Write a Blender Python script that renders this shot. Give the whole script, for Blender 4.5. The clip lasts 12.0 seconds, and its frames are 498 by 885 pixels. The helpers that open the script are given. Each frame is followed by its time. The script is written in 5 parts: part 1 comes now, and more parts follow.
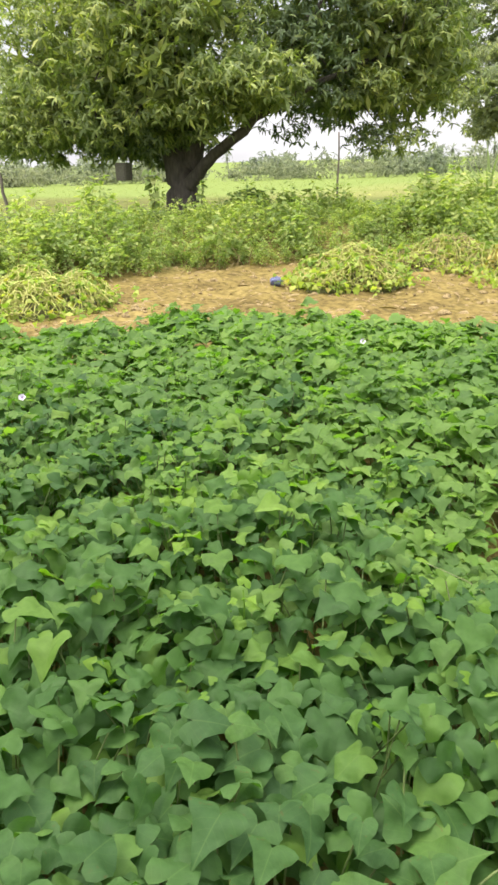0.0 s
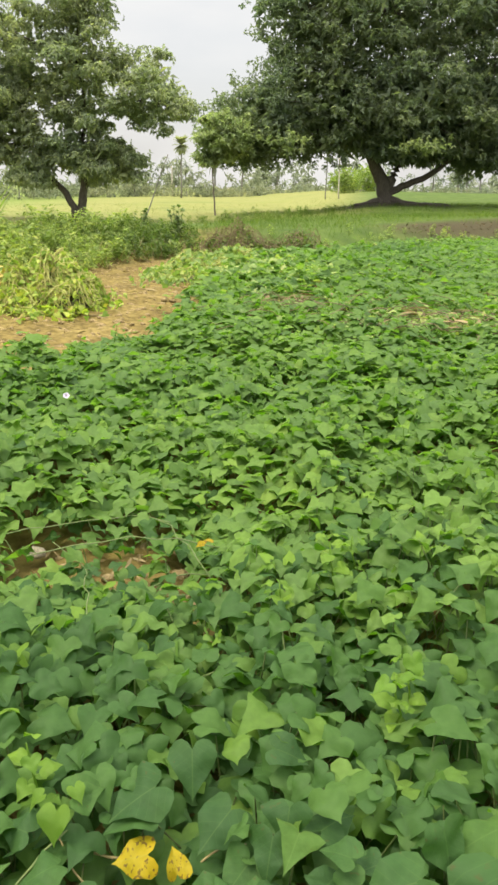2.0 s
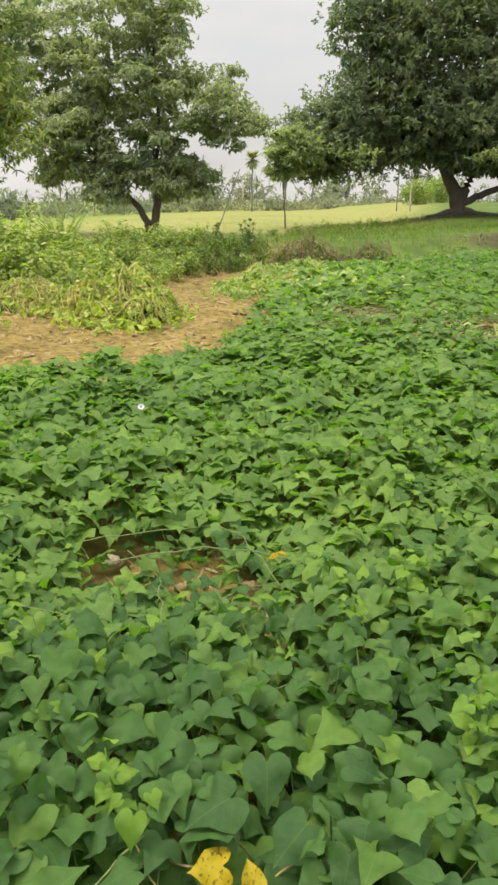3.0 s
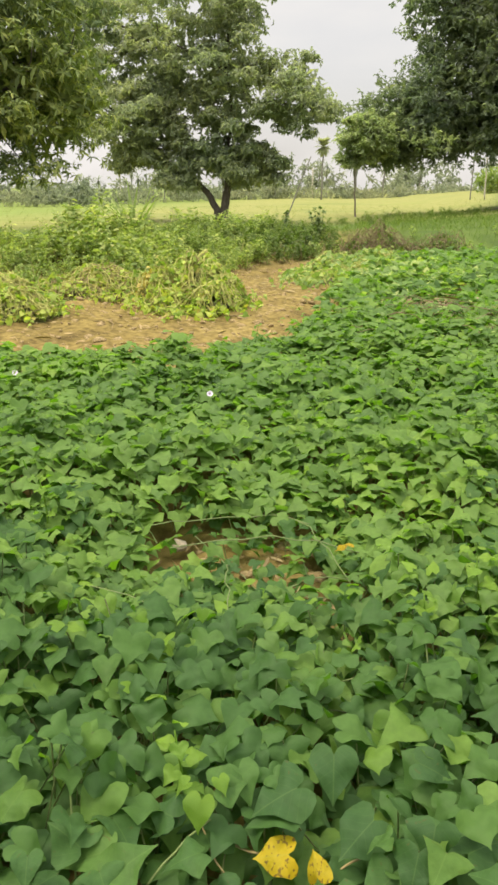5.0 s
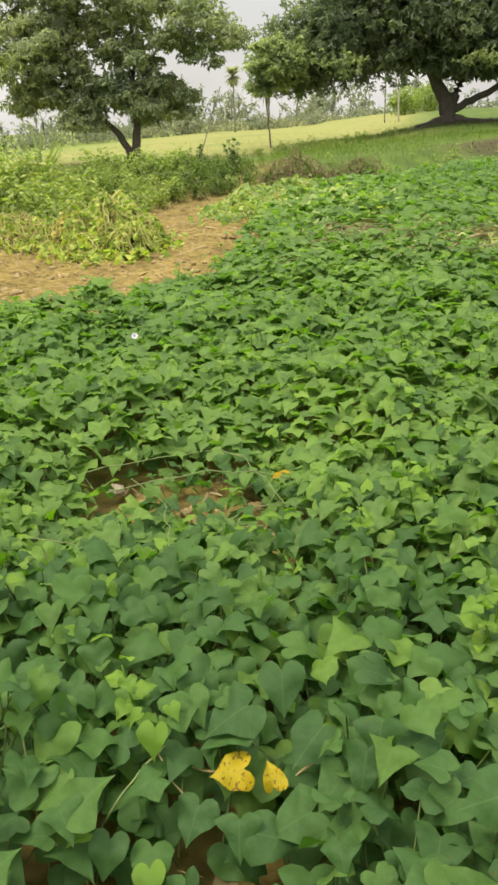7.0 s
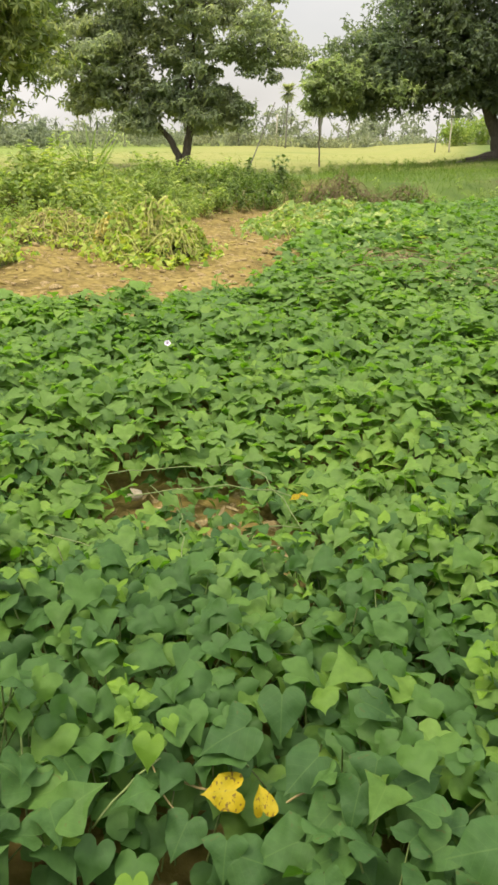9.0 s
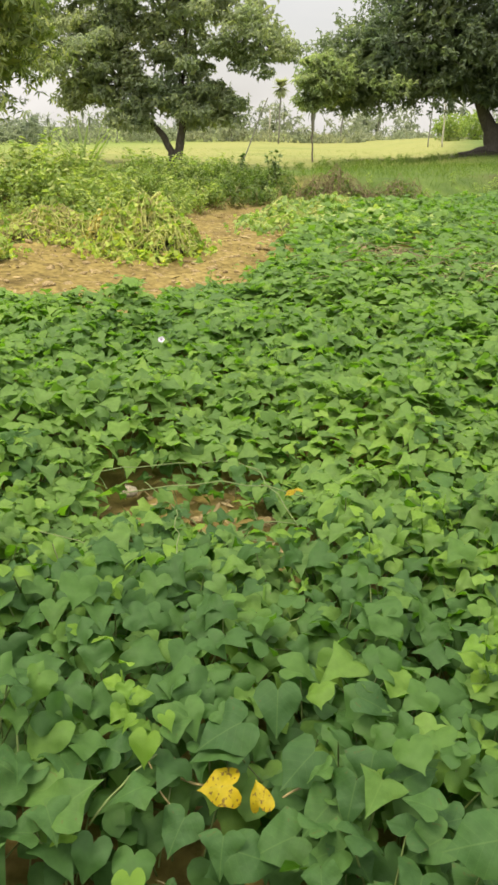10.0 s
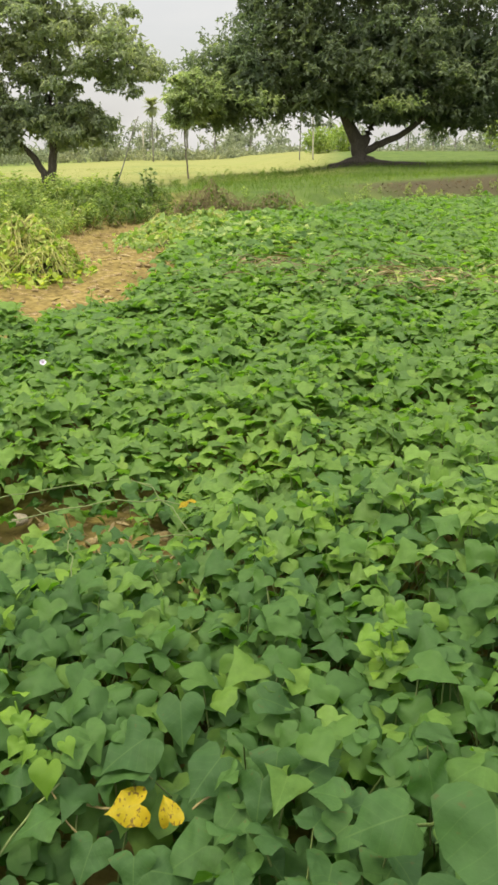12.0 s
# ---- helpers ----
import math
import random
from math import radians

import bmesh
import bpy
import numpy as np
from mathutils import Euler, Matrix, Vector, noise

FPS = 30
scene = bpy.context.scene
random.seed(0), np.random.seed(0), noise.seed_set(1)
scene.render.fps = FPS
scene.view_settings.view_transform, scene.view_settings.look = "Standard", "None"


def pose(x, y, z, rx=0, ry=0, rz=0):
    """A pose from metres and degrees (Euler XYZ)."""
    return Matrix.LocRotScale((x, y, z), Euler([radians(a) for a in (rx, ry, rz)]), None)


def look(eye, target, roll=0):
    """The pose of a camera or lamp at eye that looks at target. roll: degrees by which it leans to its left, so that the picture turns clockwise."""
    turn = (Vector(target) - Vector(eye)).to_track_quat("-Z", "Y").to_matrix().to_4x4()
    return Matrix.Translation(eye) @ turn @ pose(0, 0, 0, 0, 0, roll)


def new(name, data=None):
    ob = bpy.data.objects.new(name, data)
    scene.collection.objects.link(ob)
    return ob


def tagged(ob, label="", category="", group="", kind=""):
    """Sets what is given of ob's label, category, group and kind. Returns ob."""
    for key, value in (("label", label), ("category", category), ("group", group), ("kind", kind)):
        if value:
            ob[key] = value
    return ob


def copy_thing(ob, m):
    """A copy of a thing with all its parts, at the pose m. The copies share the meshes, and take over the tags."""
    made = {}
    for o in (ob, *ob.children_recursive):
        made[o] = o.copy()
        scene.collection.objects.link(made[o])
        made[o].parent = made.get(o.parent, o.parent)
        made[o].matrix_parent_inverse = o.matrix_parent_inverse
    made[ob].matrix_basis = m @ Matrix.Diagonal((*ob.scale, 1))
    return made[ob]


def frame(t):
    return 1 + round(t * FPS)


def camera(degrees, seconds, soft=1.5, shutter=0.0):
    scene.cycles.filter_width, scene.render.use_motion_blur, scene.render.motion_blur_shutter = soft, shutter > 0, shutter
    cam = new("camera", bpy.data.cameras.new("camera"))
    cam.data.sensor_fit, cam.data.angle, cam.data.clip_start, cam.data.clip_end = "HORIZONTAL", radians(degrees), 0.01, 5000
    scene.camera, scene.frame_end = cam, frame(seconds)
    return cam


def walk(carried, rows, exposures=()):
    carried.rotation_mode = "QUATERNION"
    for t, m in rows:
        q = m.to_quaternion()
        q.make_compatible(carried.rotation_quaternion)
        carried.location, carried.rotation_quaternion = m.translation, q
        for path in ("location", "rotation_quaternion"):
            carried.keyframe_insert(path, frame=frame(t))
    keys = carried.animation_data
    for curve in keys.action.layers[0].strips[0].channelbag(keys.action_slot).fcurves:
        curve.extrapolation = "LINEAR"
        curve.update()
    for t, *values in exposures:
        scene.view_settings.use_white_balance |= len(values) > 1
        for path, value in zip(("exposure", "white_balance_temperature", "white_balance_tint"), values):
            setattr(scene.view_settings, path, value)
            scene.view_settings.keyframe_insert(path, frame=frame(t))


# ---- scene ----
cam = camera(36.2, 12.0, soft=2.8)
PATH = [
    (0, (-0.083, 0.164, 1.344), (-1.111, 1.734, 0.652), -1.5),
    (0.2, (-0.065, 0.178, 1.327), (-0.957, 1.796, 0.561), -2.2),
    (0.4, (-0.049, 0.174, 1.307), (-0.778, 1.821, 0.437), -3.3),
    (0.5, (-0.037, 0.169, 1.314), (-0.685, 1.824, 0.397), -3.9),
    (1, (0.03, 0.175, 1.298), (-0.205, 1.903, 0.319), -4.2),
    (1.5, (0.09, 0.172, 1.326), (0.198, 1.987, 0.492), -0.3),
    (2, (0.073, 0.158, 1.349), (0.143, 2.054, 0.718), 1.0),
    (2.5, (0.05, 0.162, 1.345), (0.01, 2.069, 0.742), 0.9),
    (3, (0.05, 0.154, 1.35), (-0.056, 2.058, 0.748), 0.1),
    (3.5, (0.023, 0.152, 1.355), (-0.176, 2.048, 0.753), 0.8),
    (3.7, (0.022, 0.157, 1.357), (-0.210, 2.049, 0.752), 0.6),
    (5.5, (0.018, 0.157, 1.349), (-0.249, 2.029, 0.698), 0.3),
    (6, (0.021, 0.155, 1.349), (-0.251, 2.019, 0.677), -0.2),
    (6.5, (0.031, 0.156, 1.34), (-0.22, 2.021, 0.664), -2.0),
    (7, (0.048, 0.163, 1.317), (-0.057, 2.003, 0.541), -3.2),
    (7.2, (0.067, 0.184, 1.3), (0.005, 2.013, 0.491), -3.8),
    (8.8, (0.031, 0.16, 1.34), (-0.127, 2.008, 0.592), 2.4),
    (9, (0.037, 0.158, 1.339), (-0.119, 2.007, 0.594), 2.0),
    (9.5, (0.042, 0.157, 1.339), (-0.107, 2.004, 0.586), 1.6),
    (10, (0.038, 0.159, 1.338), (-0.104, 2.006, 0.584), 1.8),
    (10.5, (0.039, 0.158, 1.337), (-0.099, 2.01, 0.593), 1.7),
    (11, (0.038, 0.149, 1.339), (-0.067, 2.016, 0.63), 0.5),
    (11.5, (0.057, 0.147, 1.327), (0.031, 2.023, 0.634), -1.6),
    (12, (0.076, 0.151, 1.327), (0.195, 2.016, 0.613), -0.1),
]
walk(cam, [(t, look(eye, target, roll)) for t, eye, target, roll in PATH],
     exposures=[(0, 1.05, 6400, 15), (0.4, 1.0, 6650, 11), (1, 1.0, 6650, 11), (2, 0.82, 6650, 11), (2.5, 0.62, 6700, 11), (3.5, 0.68, 6800, 13), (5.5, 0.73, 6850, 13), (7, 0.68, 6850, 12), (9, 0.76, 6850, 12), (11, 0.76, 6820, 12), (12, 0.70, 6750, 11)])

# world, sun and sky
world = bpy.data.worlds.new("sky")
scene.world = world
world.use_nodes = True
wn = world.node_tree
wn.nodes.clear()
SUN_AZ, SUN_EL = radians(-108), radians(64)   # azimuth from +y, to the right positive
sky = wn.nodes.new("ShaderNodeTexSky")
sky.sky_type, sky.sun_disc = "NISHITA", False
sky.sun_elevation, sky.sun_rotation = SUN_EL, SUN_AZ
sky.air_density, sky.dust_density, sky.ozone_density = 1.0, 4.0, 1.0
geo = wn.nodes.new("ShaderNodeTexCoord")
cloud = wn.nodes.new("ShaderNodeTexNoise")
cloud.inputs["Scale"].default_value, cloud.inputs["Detail"].default_value = 2.6, 6.0
squash = wn.nodes.new("ShaderNodeMapping")
squash.inputs["Scale"].default_value = (1, 1, 2.6)
ramp = wn.nodes.new("ShaderNodeValToRGB")
ramp.color_ramp.elements[0].position, ramp.color_ramp.elements[0].color = 0.38, (0.68, 0.68, 0.68, 1)
ramp.color_ramp.elements[1].position, ramp.color_ramp.elements[1].color = 0.62, (0.95, 0.95, 0.95, 1)
mixc = wn.nodes.new("ShaderNodeMix")
mixc.data_type = "RGBA"
veil = wn.nodes.new("ShaderNodeValToRGB")   # an overcast sky is about three times as bright overhead as at its rim
veil.color_ramp.elements[0].position, veil.color_ramp.elements[0].color = 0.0, (0.37, 0.37, 0.365, 1)
veil.color_ramp.elements[1].position, veil.color_ramp.elements[1].color = 1.0, (1.75, 1.75, 1.75, 1)
low_sky = veil.color_ramp.elements.new(0.30)
low_sky.color = (0.37, 0.373, 0.365, 1)
height = wn.nodes.new("ShaderNodeSeparateXYZ")
gain = wn.nodes.new("ShaderNodeMix")
gain.data_type, gain.blend_type = "RGBA", "MULTIPLY"
gain.inputs["Factor"].default_value = 1.0
gain.inputs["B"].default_value = (15.0, 15.0, 15.0, 1)
back = wn.nodes.new("ShaderNodeBackground")
back.inputs["Strength"].default_value = 0.1
wout = wn.nodes.new("ShaderNodeOutputWorld")
wn.links.new(geo.outputs["Generated"], squash.inputs["Vector"])
wn.links.new(squash.outputs["Vector"], cloud.inputs["Vector"])
wn.links.new(cloud.outputs["Fac"], ramp.inputs["Fac"])
wn.links.new(ramp.outputs["Color"], mixc.inputs["Factor"])
wn.links.new(sky.outputs["Color"], mixc.inputs["A"])
wn.links.new(geo.outputs["Generated"], height.inputs["Vector"])
wn.links.new(height.outputs["Z"], veil.inputs["Fac"])
wn.links.new(veil.outputs["Color"], gain.inputs["A"])
wn.links.new(gain.outputs["Result"], mixc.inputs["B"])
wn.links.new(mixc.outputs["Result"], back.inputs["Color"])
wn.links.new(back.outputs["Background"], wout.inputs["Surface"])

sun_data = bpy.data.lights.new("sun", "SUN")
sun_data.energy, sun_data.angle, sun_data.color = 1.7, radians(18), (1.0, 0.92, 0.74)
sun = new("sun", sun_data)
sun_way = Vector((math.sin(SUN_AZ) * math.cos(SUN_EL), math.cos(SUN_AZ) * math.cos(SUN_EL), math.sin(SUN_EL)))
sun.rotation_euler = sun_way.to_track_quat("Z", "Y").to_euler()

# ---------------------------------------------------------------- materials


def shader(name):
    m = bpy.data.materials.new(name)
    m.use_nodes = True
    nt = m.node_tree
    nt.nodes.clear()
    out = nt.nodes.new("ShaderNodeOutputMaterial")
    bsdf = nt.nodes.new("ShaderNodeBsdfPrincipled")
    nt.links.new(bsdf.outputs["BSDF"], out.inputs["Surface"])
    return m, nt, bsdf, out


def stops(nt, fac, colours):
    r = nt.nodes.new("ShaderNodeValToRGB")
    e = r.color_ramp.elements
    while len(e) < len(colours):
        e.new(0.5)
    for n, (p, c) in enumerate(colours):
        e[n].position, e[n].color = p, (*c, 1)
    nt.links.new(fac, r.inputs["Fac"])
    return r.outputs["Color"]


def noise_of(nt, scale, detail=4.0, coord="Object", stretch=None):
    tc = nt.nodes.new("ShaderNodeTexCoord")
    n = nt.nodes.new("ShaderNodeTexNoise")
    n.inputs["Scale"].default_value, n.inputs["Detail"].default_value = scale, detail
    src = tc.outputs[coord]
    if stretch:
        mp = nt.nodes.new("ShaderNodeMapping")
        mp.inputs["Scale"].default_value = stretch
        nt.links.new(src, mp.inputs["Vector"])
        src = mp.outputs["Vector"]
    nt.links.new(src, n.inputs["Vector"])
    return n.outputs["Fac"]


def blend(nt, fac, a, b, kind="MIX"):
    m = nt.nodes.new("ShaderNodeMix")
    m.data_type, m.blend_type = "RGBA", kind
    for key, v in (("Factor", fac), ("A", a), ("B", b)):
        if isinstance(v, (int, float)):
            m.inputs[key].default_value = v
        elif isinstance(v, tuple):
            m.inputs[key].default_value = (*v, 1)
        else:
            nt.links.new(v, m.inputs[key])
    return m.outputs["Result"]


def bump_of(nt, bsdf, height, strength, distance):
    b = nt.nodes.new("ShaderNodeBump")
    b.inputs["Strength"].default_value, b.inputs["Distance"].default_value = strength, distance
    nt.links.new(height, b.inputs["Height"])
    nt.links.new(b.outputs["Normal"], bsdf.inputs["Normal"])


def leaf_veins(nt):
    """0 to 0.22 along the midrib and the side veins of a single leaf, whose tip lies along its own +y."""
    def calc(op, a, b=None):
        n = nt.nodes.new("ShaderNodeMath")
        n.operation = op
        for k, v in enumerate((a, b)):
            if isinstance(v, (int, float)):
                n.inputs[k].default_value = v
            elif v is not None:
                nt.links.new(v, n.inputs[k])
        return n.outputs["Value"]
    sep = nt.nodes.new("ShaderNodeSeparateXYZ")
    nt.links.new(nt.nodes.new("ShaderNodeTexCoord").outputs["Object"], sep.inputs["Vector"])
    ax = calc("ABSOLUTE", sep.outputs["X"])
    rib = calc("LESS_THAN", ax, 0.014)
    run = calc("FRACT", calc("MULTIPLY", calc("SUBTRACT", sep.outputs["Y"], calc("MULTIPLY", ax, 0.75)), 5.0))
    side = calc("LESS_THAN", calc("ABSOLUTE", calc("SUBTRACT", run, 0.5)), 0.035)
    return calc("MULTIPLY", calc("MAXIMUM", rib, calc("MULTIPLY", side, 0.5)), 0.12)


def foliage(name, colours, rough=0.5, thin=0.3, thin_tint=(0.35, 0.5, 0.08), single=False, spec=0.5, patch=0.5, blight=0.0):
    """Leaves: a colour for each leaf, small stains, a gloss and some light that shines through."""
    m, nt, bsdf, out = shader(name)
    if single:
        rnd = nt.nodes.new("ShaderNodeObjectInfo").outputs["Random"]
    else:
        rnd = nt.nodes.new("ShaderNodeNewGeometry").outputs["Random Per Island"]
    col = stops(nt, rnd, colours)
    fine = 5.0 if single else 55.0
    spots = noise_of(nt, fine, 3.0)
    big = noise_of(nt, patch, 2.0)
    dark = stops(nt, spots, [(0.3, (0.86, 0.87, 0.85)), (0.65, (1.05, 1.04, 1.03))])
    col = blend(nt, 1.0, col, dark, "MULTIPLY")
    shade = stops(nt, big, [(0.3, (0.8, 0.84, 0.85)), (0.7, (1.2, 1.12, 1.0))])
    col = blend(nt, 1.0, col, shade, "MULTIPLY")
    if blight:
        edge = 0.56 if blight > 0.5 else 0.67
        rot = stops(nt, noise_of(nt, 6.0, 5.0), [(edge, (0, 0, 0)), (edge + 0.05, (1.4 * blight, 1.4 * blight, 1.4 * blight))])
        col = blend(nt, rot, col, (0.10, 0.06, 0.02))
    if single:
        col = blend(nt, leaf_veins(nt), col, (0.20, 0.30, 0.09))
    nt.links.new(col, bsdf.inputs["Base Color"])
    bsdf.inputs["Roughness"].default_value = rough
    bsdf.inputs["Specular IOR Level"].default_value = spec
    bump_of(nt, bsdf, noise_of(nt, 7.0 if single else 70.0, 3.0), 0.3, 0.006)
    tr = nt.nodes.new("ShaderNodeBsdfTranslucent")
    nt.links.new(blend(nt, 1.0, col, tuple(4 * c for c in thin_tint), "MULTIPLY"), tr.inputs["Color"])
    mx = nt.nodes.new("ShaderNodeMixShader")
    mx.inputs["Fac"].default_value = thin
    nt.links.new(bsdf.outputs["BSDF"], mx.inputs[1])
    nt.links.new(tr.outputs["BSDF"], mx.inputs[2])
    nt.links.new(mx.outputs["Shader"], out.inputs["Surface"])
    return m


def plain(name, a, b, scale, rough=0.85, relief=0.4, depth=0.01, stretch=None):
    """Bark, wood, stone, cloth: two tones, at two scales, with relief."""
    m, nt, bsdf, out = shader(name)
    n1, n2 = noise_of(nt, scale, 6.0, stretch=stretch), noise_of(nt, scale * 7, 4.0, stretch=stretch)
    col = blend(nt, n1, a, b)
    col = blend(nt, 1.0, col, stops(nt, n2, [(0.3, (0.65, 0.65, 0.65)), (0.7, (1.2, 1.2, 1.2))]), "MULTIPLY")
    nt.links.new(col, bsdf.inputs["Base Color"])
    bsdf.inputs["Roughness"].default_value = rough
    bump_of(nt, bsdf, n2, relief, depth)
    return m


# one leaf in three tones, darkest nearest; the brightness difference is painted in
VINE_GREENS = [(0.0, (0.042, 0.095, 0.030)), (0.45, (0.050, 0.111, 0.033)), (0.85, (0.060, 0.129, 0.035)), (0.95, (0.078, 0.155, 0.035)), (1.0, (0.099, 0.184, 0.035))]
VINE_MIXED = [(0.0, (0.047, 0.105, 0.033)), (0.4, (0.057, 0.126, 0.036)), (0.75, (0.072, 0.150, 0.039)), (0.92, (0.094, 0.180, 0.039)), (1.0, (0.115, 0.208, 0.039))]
M_VINE_LIGHT = foliage("sweet_potato_leaf_lightened", [(0.0, (0.094, 0.180, 0.048)), (0.4, (0.122, 0.219, 0.052)), (0.75, (0.138, 0.246, 0.055)), (0.92, (0.160, 0.275, 0.057)), (1.0, (0.188, 0.302, 0.057))], 0.55, 0.44, (0.35, 0.43, 0.13), spec=0.2)
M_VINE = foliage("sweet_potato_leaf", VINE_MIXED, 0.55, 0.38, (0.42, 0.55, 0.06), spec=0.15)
M_VINE_ONE = foliage("sweet_potato_leaf_single", VINE_GREENS, 0.55, 0.30, single=True, spec=0.12, blight=0.3)
M_YOUNG = foliage("young_leaf", [(0, (0.095, 0.190, 0.026)), (1, (0.150, 0.258, 0.032))], 0.5, 0.35, spec=0.2)
M_YELLOW = foliage("yellowed_leaf", [(0, (0.30, 0.225, 0.008)), (1, (0.38, 0.30, 0.012))], 0.55, 0.2, (0.35, 0.28, 0.02), single=True, spec=0.15, blight=0.6)
M_STEM = plain("vine_stem", (0.10, 0.16, 0.04), (0.17, 0.21, 0.06), 9.0, 0.6)
M_WILT = foliage("wilted_leaf", [(0, (0.155, 0.255, 0.056)), (0.35, (0.264, 0.360, 0.084)), (0.9, (0.425, 0.485, 0.132)), (1, (0.370, 0.290, 0.115))], 0.6, 0.38, (0.37, 0.45, 0.11), spec=0.15)
M_PALE = foliage("pale_wilting_leaf", [(0, (0.165, 0.258, 0.090)), (0.6, (0.272, 0.368, 0.132)), (1, (0.415, 0.468, 0.176))], 0.55, 0.38, (0.34, 0.42, 0.14), spec=0.15)
M_TANGLE = plain("tangled_vines", (0.105, 0.115, 0.036), (0.20, 0.19, 0.066), 14.0, 0.85, 0.9, 0.03)
M_WILTSTEM = plain("wilted_stem", (0.37, 0.40, 0.095), (0.50, 0.475, 0.135), 5.0, 0.7)
M_DRYSTEM = plain("drying_stem", (0.24, 0.19, 0.075), (0.36, 0.29, 0.12), 5.0, 0.75)
M_DRY = foliage("dry_straw", [(0, (0.170, 0.120, 0.060)), (0.6, (0.285, 0.215, 0.115)), (1, (0.365, 0.295, 0.170))], 0.8, 0.1, spec=0.15)
M_LITTER = foliage("dead_leaf", [(0, (0.076, 0.055, 0.030)), (0.7, (0.128, 0.098, 0.051)), (1, (0.204, 0.153, 0.085))], 0.8, 0.05, spec=0.15)
M_DEADLEAF = foliage("curled_dead_leaf", [(0, (0.110, 0.085, 0.040)), (0.6, (0.190, 0.150, 0.075)), (1, (0.280, 0.225, 0.125))], 0.8, 0.1, (0.25, 0.18, 0.08), spec=0.15)
M_DEAD = plain("dead_stalk", (0.12, 0.09, 0.045), (0.24, 0.18, 0.09), 5.0, 0.9)
M_WEED = foliage("weed_leaf", [(0, (0.178, 0.248, 0.090)), (0.6, (0.275, 0.348, 0.124)), (1, (0.430, 0.465, 0.180))], 0.6, 0.42, (0.35, 0.42, 0.15), spec=0.15)
M_WEEDDARK = foliage("bush_leaf", [(0, (0.100, 0.142, 0.052)), (0.7, (0.165, 0.208, 0.076)), (1, (0.240, 0.270, 0.098))], 0.55, 0.34, spec=0.15)
M_GRASS = foliage("bank_grass", [(0, (0.072, 0.122, 0.028)), (0.7, (0.110, 0.166, 0.037)), (1, (0.165, 0.205, 0.055))], 0.6, 0.45, (0.32, 0.40, 0.09), spec=0.15)
M_RICE = foliage("field_crop", [(0, (0.132, 0.186, 0.042)), (0.6, (0.194, 0.228, 0.066)), (1, (0.246, 0.246, 0.092))], 0.6, 0.3, (0.33, 0.38, 0.12), spec=0.15)
# mango greens are lifted and greyed: haze sits in the base colour
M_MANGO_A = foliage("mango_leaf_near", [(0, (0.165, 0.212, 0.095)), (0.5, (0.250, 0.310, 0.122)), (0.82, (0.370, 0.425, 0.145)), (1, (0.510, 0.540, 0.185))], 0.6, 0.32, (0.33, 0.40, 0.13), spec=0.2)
# darker copy of the same leaf: the crown's own shade is in its colour
M_MANGO_D = foliage("mango_leaf_shaded", [(0, (0.125, 0.172, 0.098)), (0.6, (0.175, 0.230, 0.118)), (0.9, (0.250, 0.310, 0.140)), (1, (0.380, 0.430, 0.170))], 0.6, 0.32, (0.32, 0.38, 0.15), spec=0.2)
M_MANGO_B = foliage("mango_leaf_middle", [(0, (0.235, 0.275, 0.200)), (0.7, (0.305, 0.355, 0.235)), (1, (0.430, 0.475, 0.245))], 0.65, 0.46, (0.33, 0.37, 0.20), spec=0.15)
M_MANGO_C = foliage("mango_leaf_dark", [(0, (0.138, 0.178, 0.132)), (0.8, (0.175, 0.222, 0.150)), (1, (0.240, 0.292, 0.155))], 0.65, 0.46, (0.33, 0.37, 0.20), spec=0.12)
M_MANGO_Y = foliage("mango_leaf_young", [(0, (0.225, 0.275, 0.160)), (0.7, (0.315, 0.375, 0.200)), (1, (0.425, 0.480, 0.235))], 0.6, 0.46, (0.32, 0.37, 0.20), spec=0.15)
# far foliage and palm fronds are paled and greyed, distance haze mixed into the colour
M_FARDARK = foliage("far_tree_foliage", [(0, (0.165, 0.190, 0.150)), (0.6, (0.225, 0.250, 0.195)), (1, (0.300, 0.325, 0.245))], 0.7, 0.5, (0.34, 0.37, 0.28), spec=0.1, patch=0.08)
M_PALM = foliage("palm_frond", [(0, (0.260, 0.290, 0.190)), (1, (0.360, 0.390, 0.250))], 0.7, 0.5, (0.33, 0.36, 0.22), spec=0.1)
M_DARKBUSH = foliage("dark_bush_leaf", [(0, (0.100, 0.145, 0.068)), (1, (0.205, 0.265, 0.110))], 0.6, 0.3, spec=0.15)
M_ORANGE = foliage("orange_dead_leaf", [(0, (0.38, 0.29, 0.07)), (1, (0.52, 0.41, 0.11))], 0.7, 0.2)
# far bushes hold the same haze in their colour, a little paler
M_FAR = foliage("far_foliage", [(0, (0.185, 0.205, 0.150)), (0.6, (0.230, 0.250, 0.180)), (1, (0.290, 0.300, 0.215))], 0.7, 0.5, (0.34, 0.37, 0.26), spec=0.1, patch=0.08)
M_BARK = plain("mango_bark", (0.072, 0.062, 0.049), (0.135, 0.116, 0.094), 3.0, 0.9, 0.8, 0.03, (1, 1, 0.3))
M_PALMBARK = plain("palm_bark", (0.15, 0.15, 0.12), (0.24, 0.23, 0.19), 1.5, 0.9)
M_POST = plain("weathered_post", (0.12, 0.10, 0.075), (0.22, 0.19, 0.15), 6.0, 0.9, 0.6, 0.01, (1, 1, 0.2))
M_PALEPOST = plain("pale_post", (0.40, 0.37, 0.28), (0.54, 0.51, 0.41), 4.0, 0.85)
M_STONE = plain("pale_stone", (0.26, 0.22, 0.15), (0.36, 0.31, 0.22), 22.0, 0.85, 0.6, 0.01)
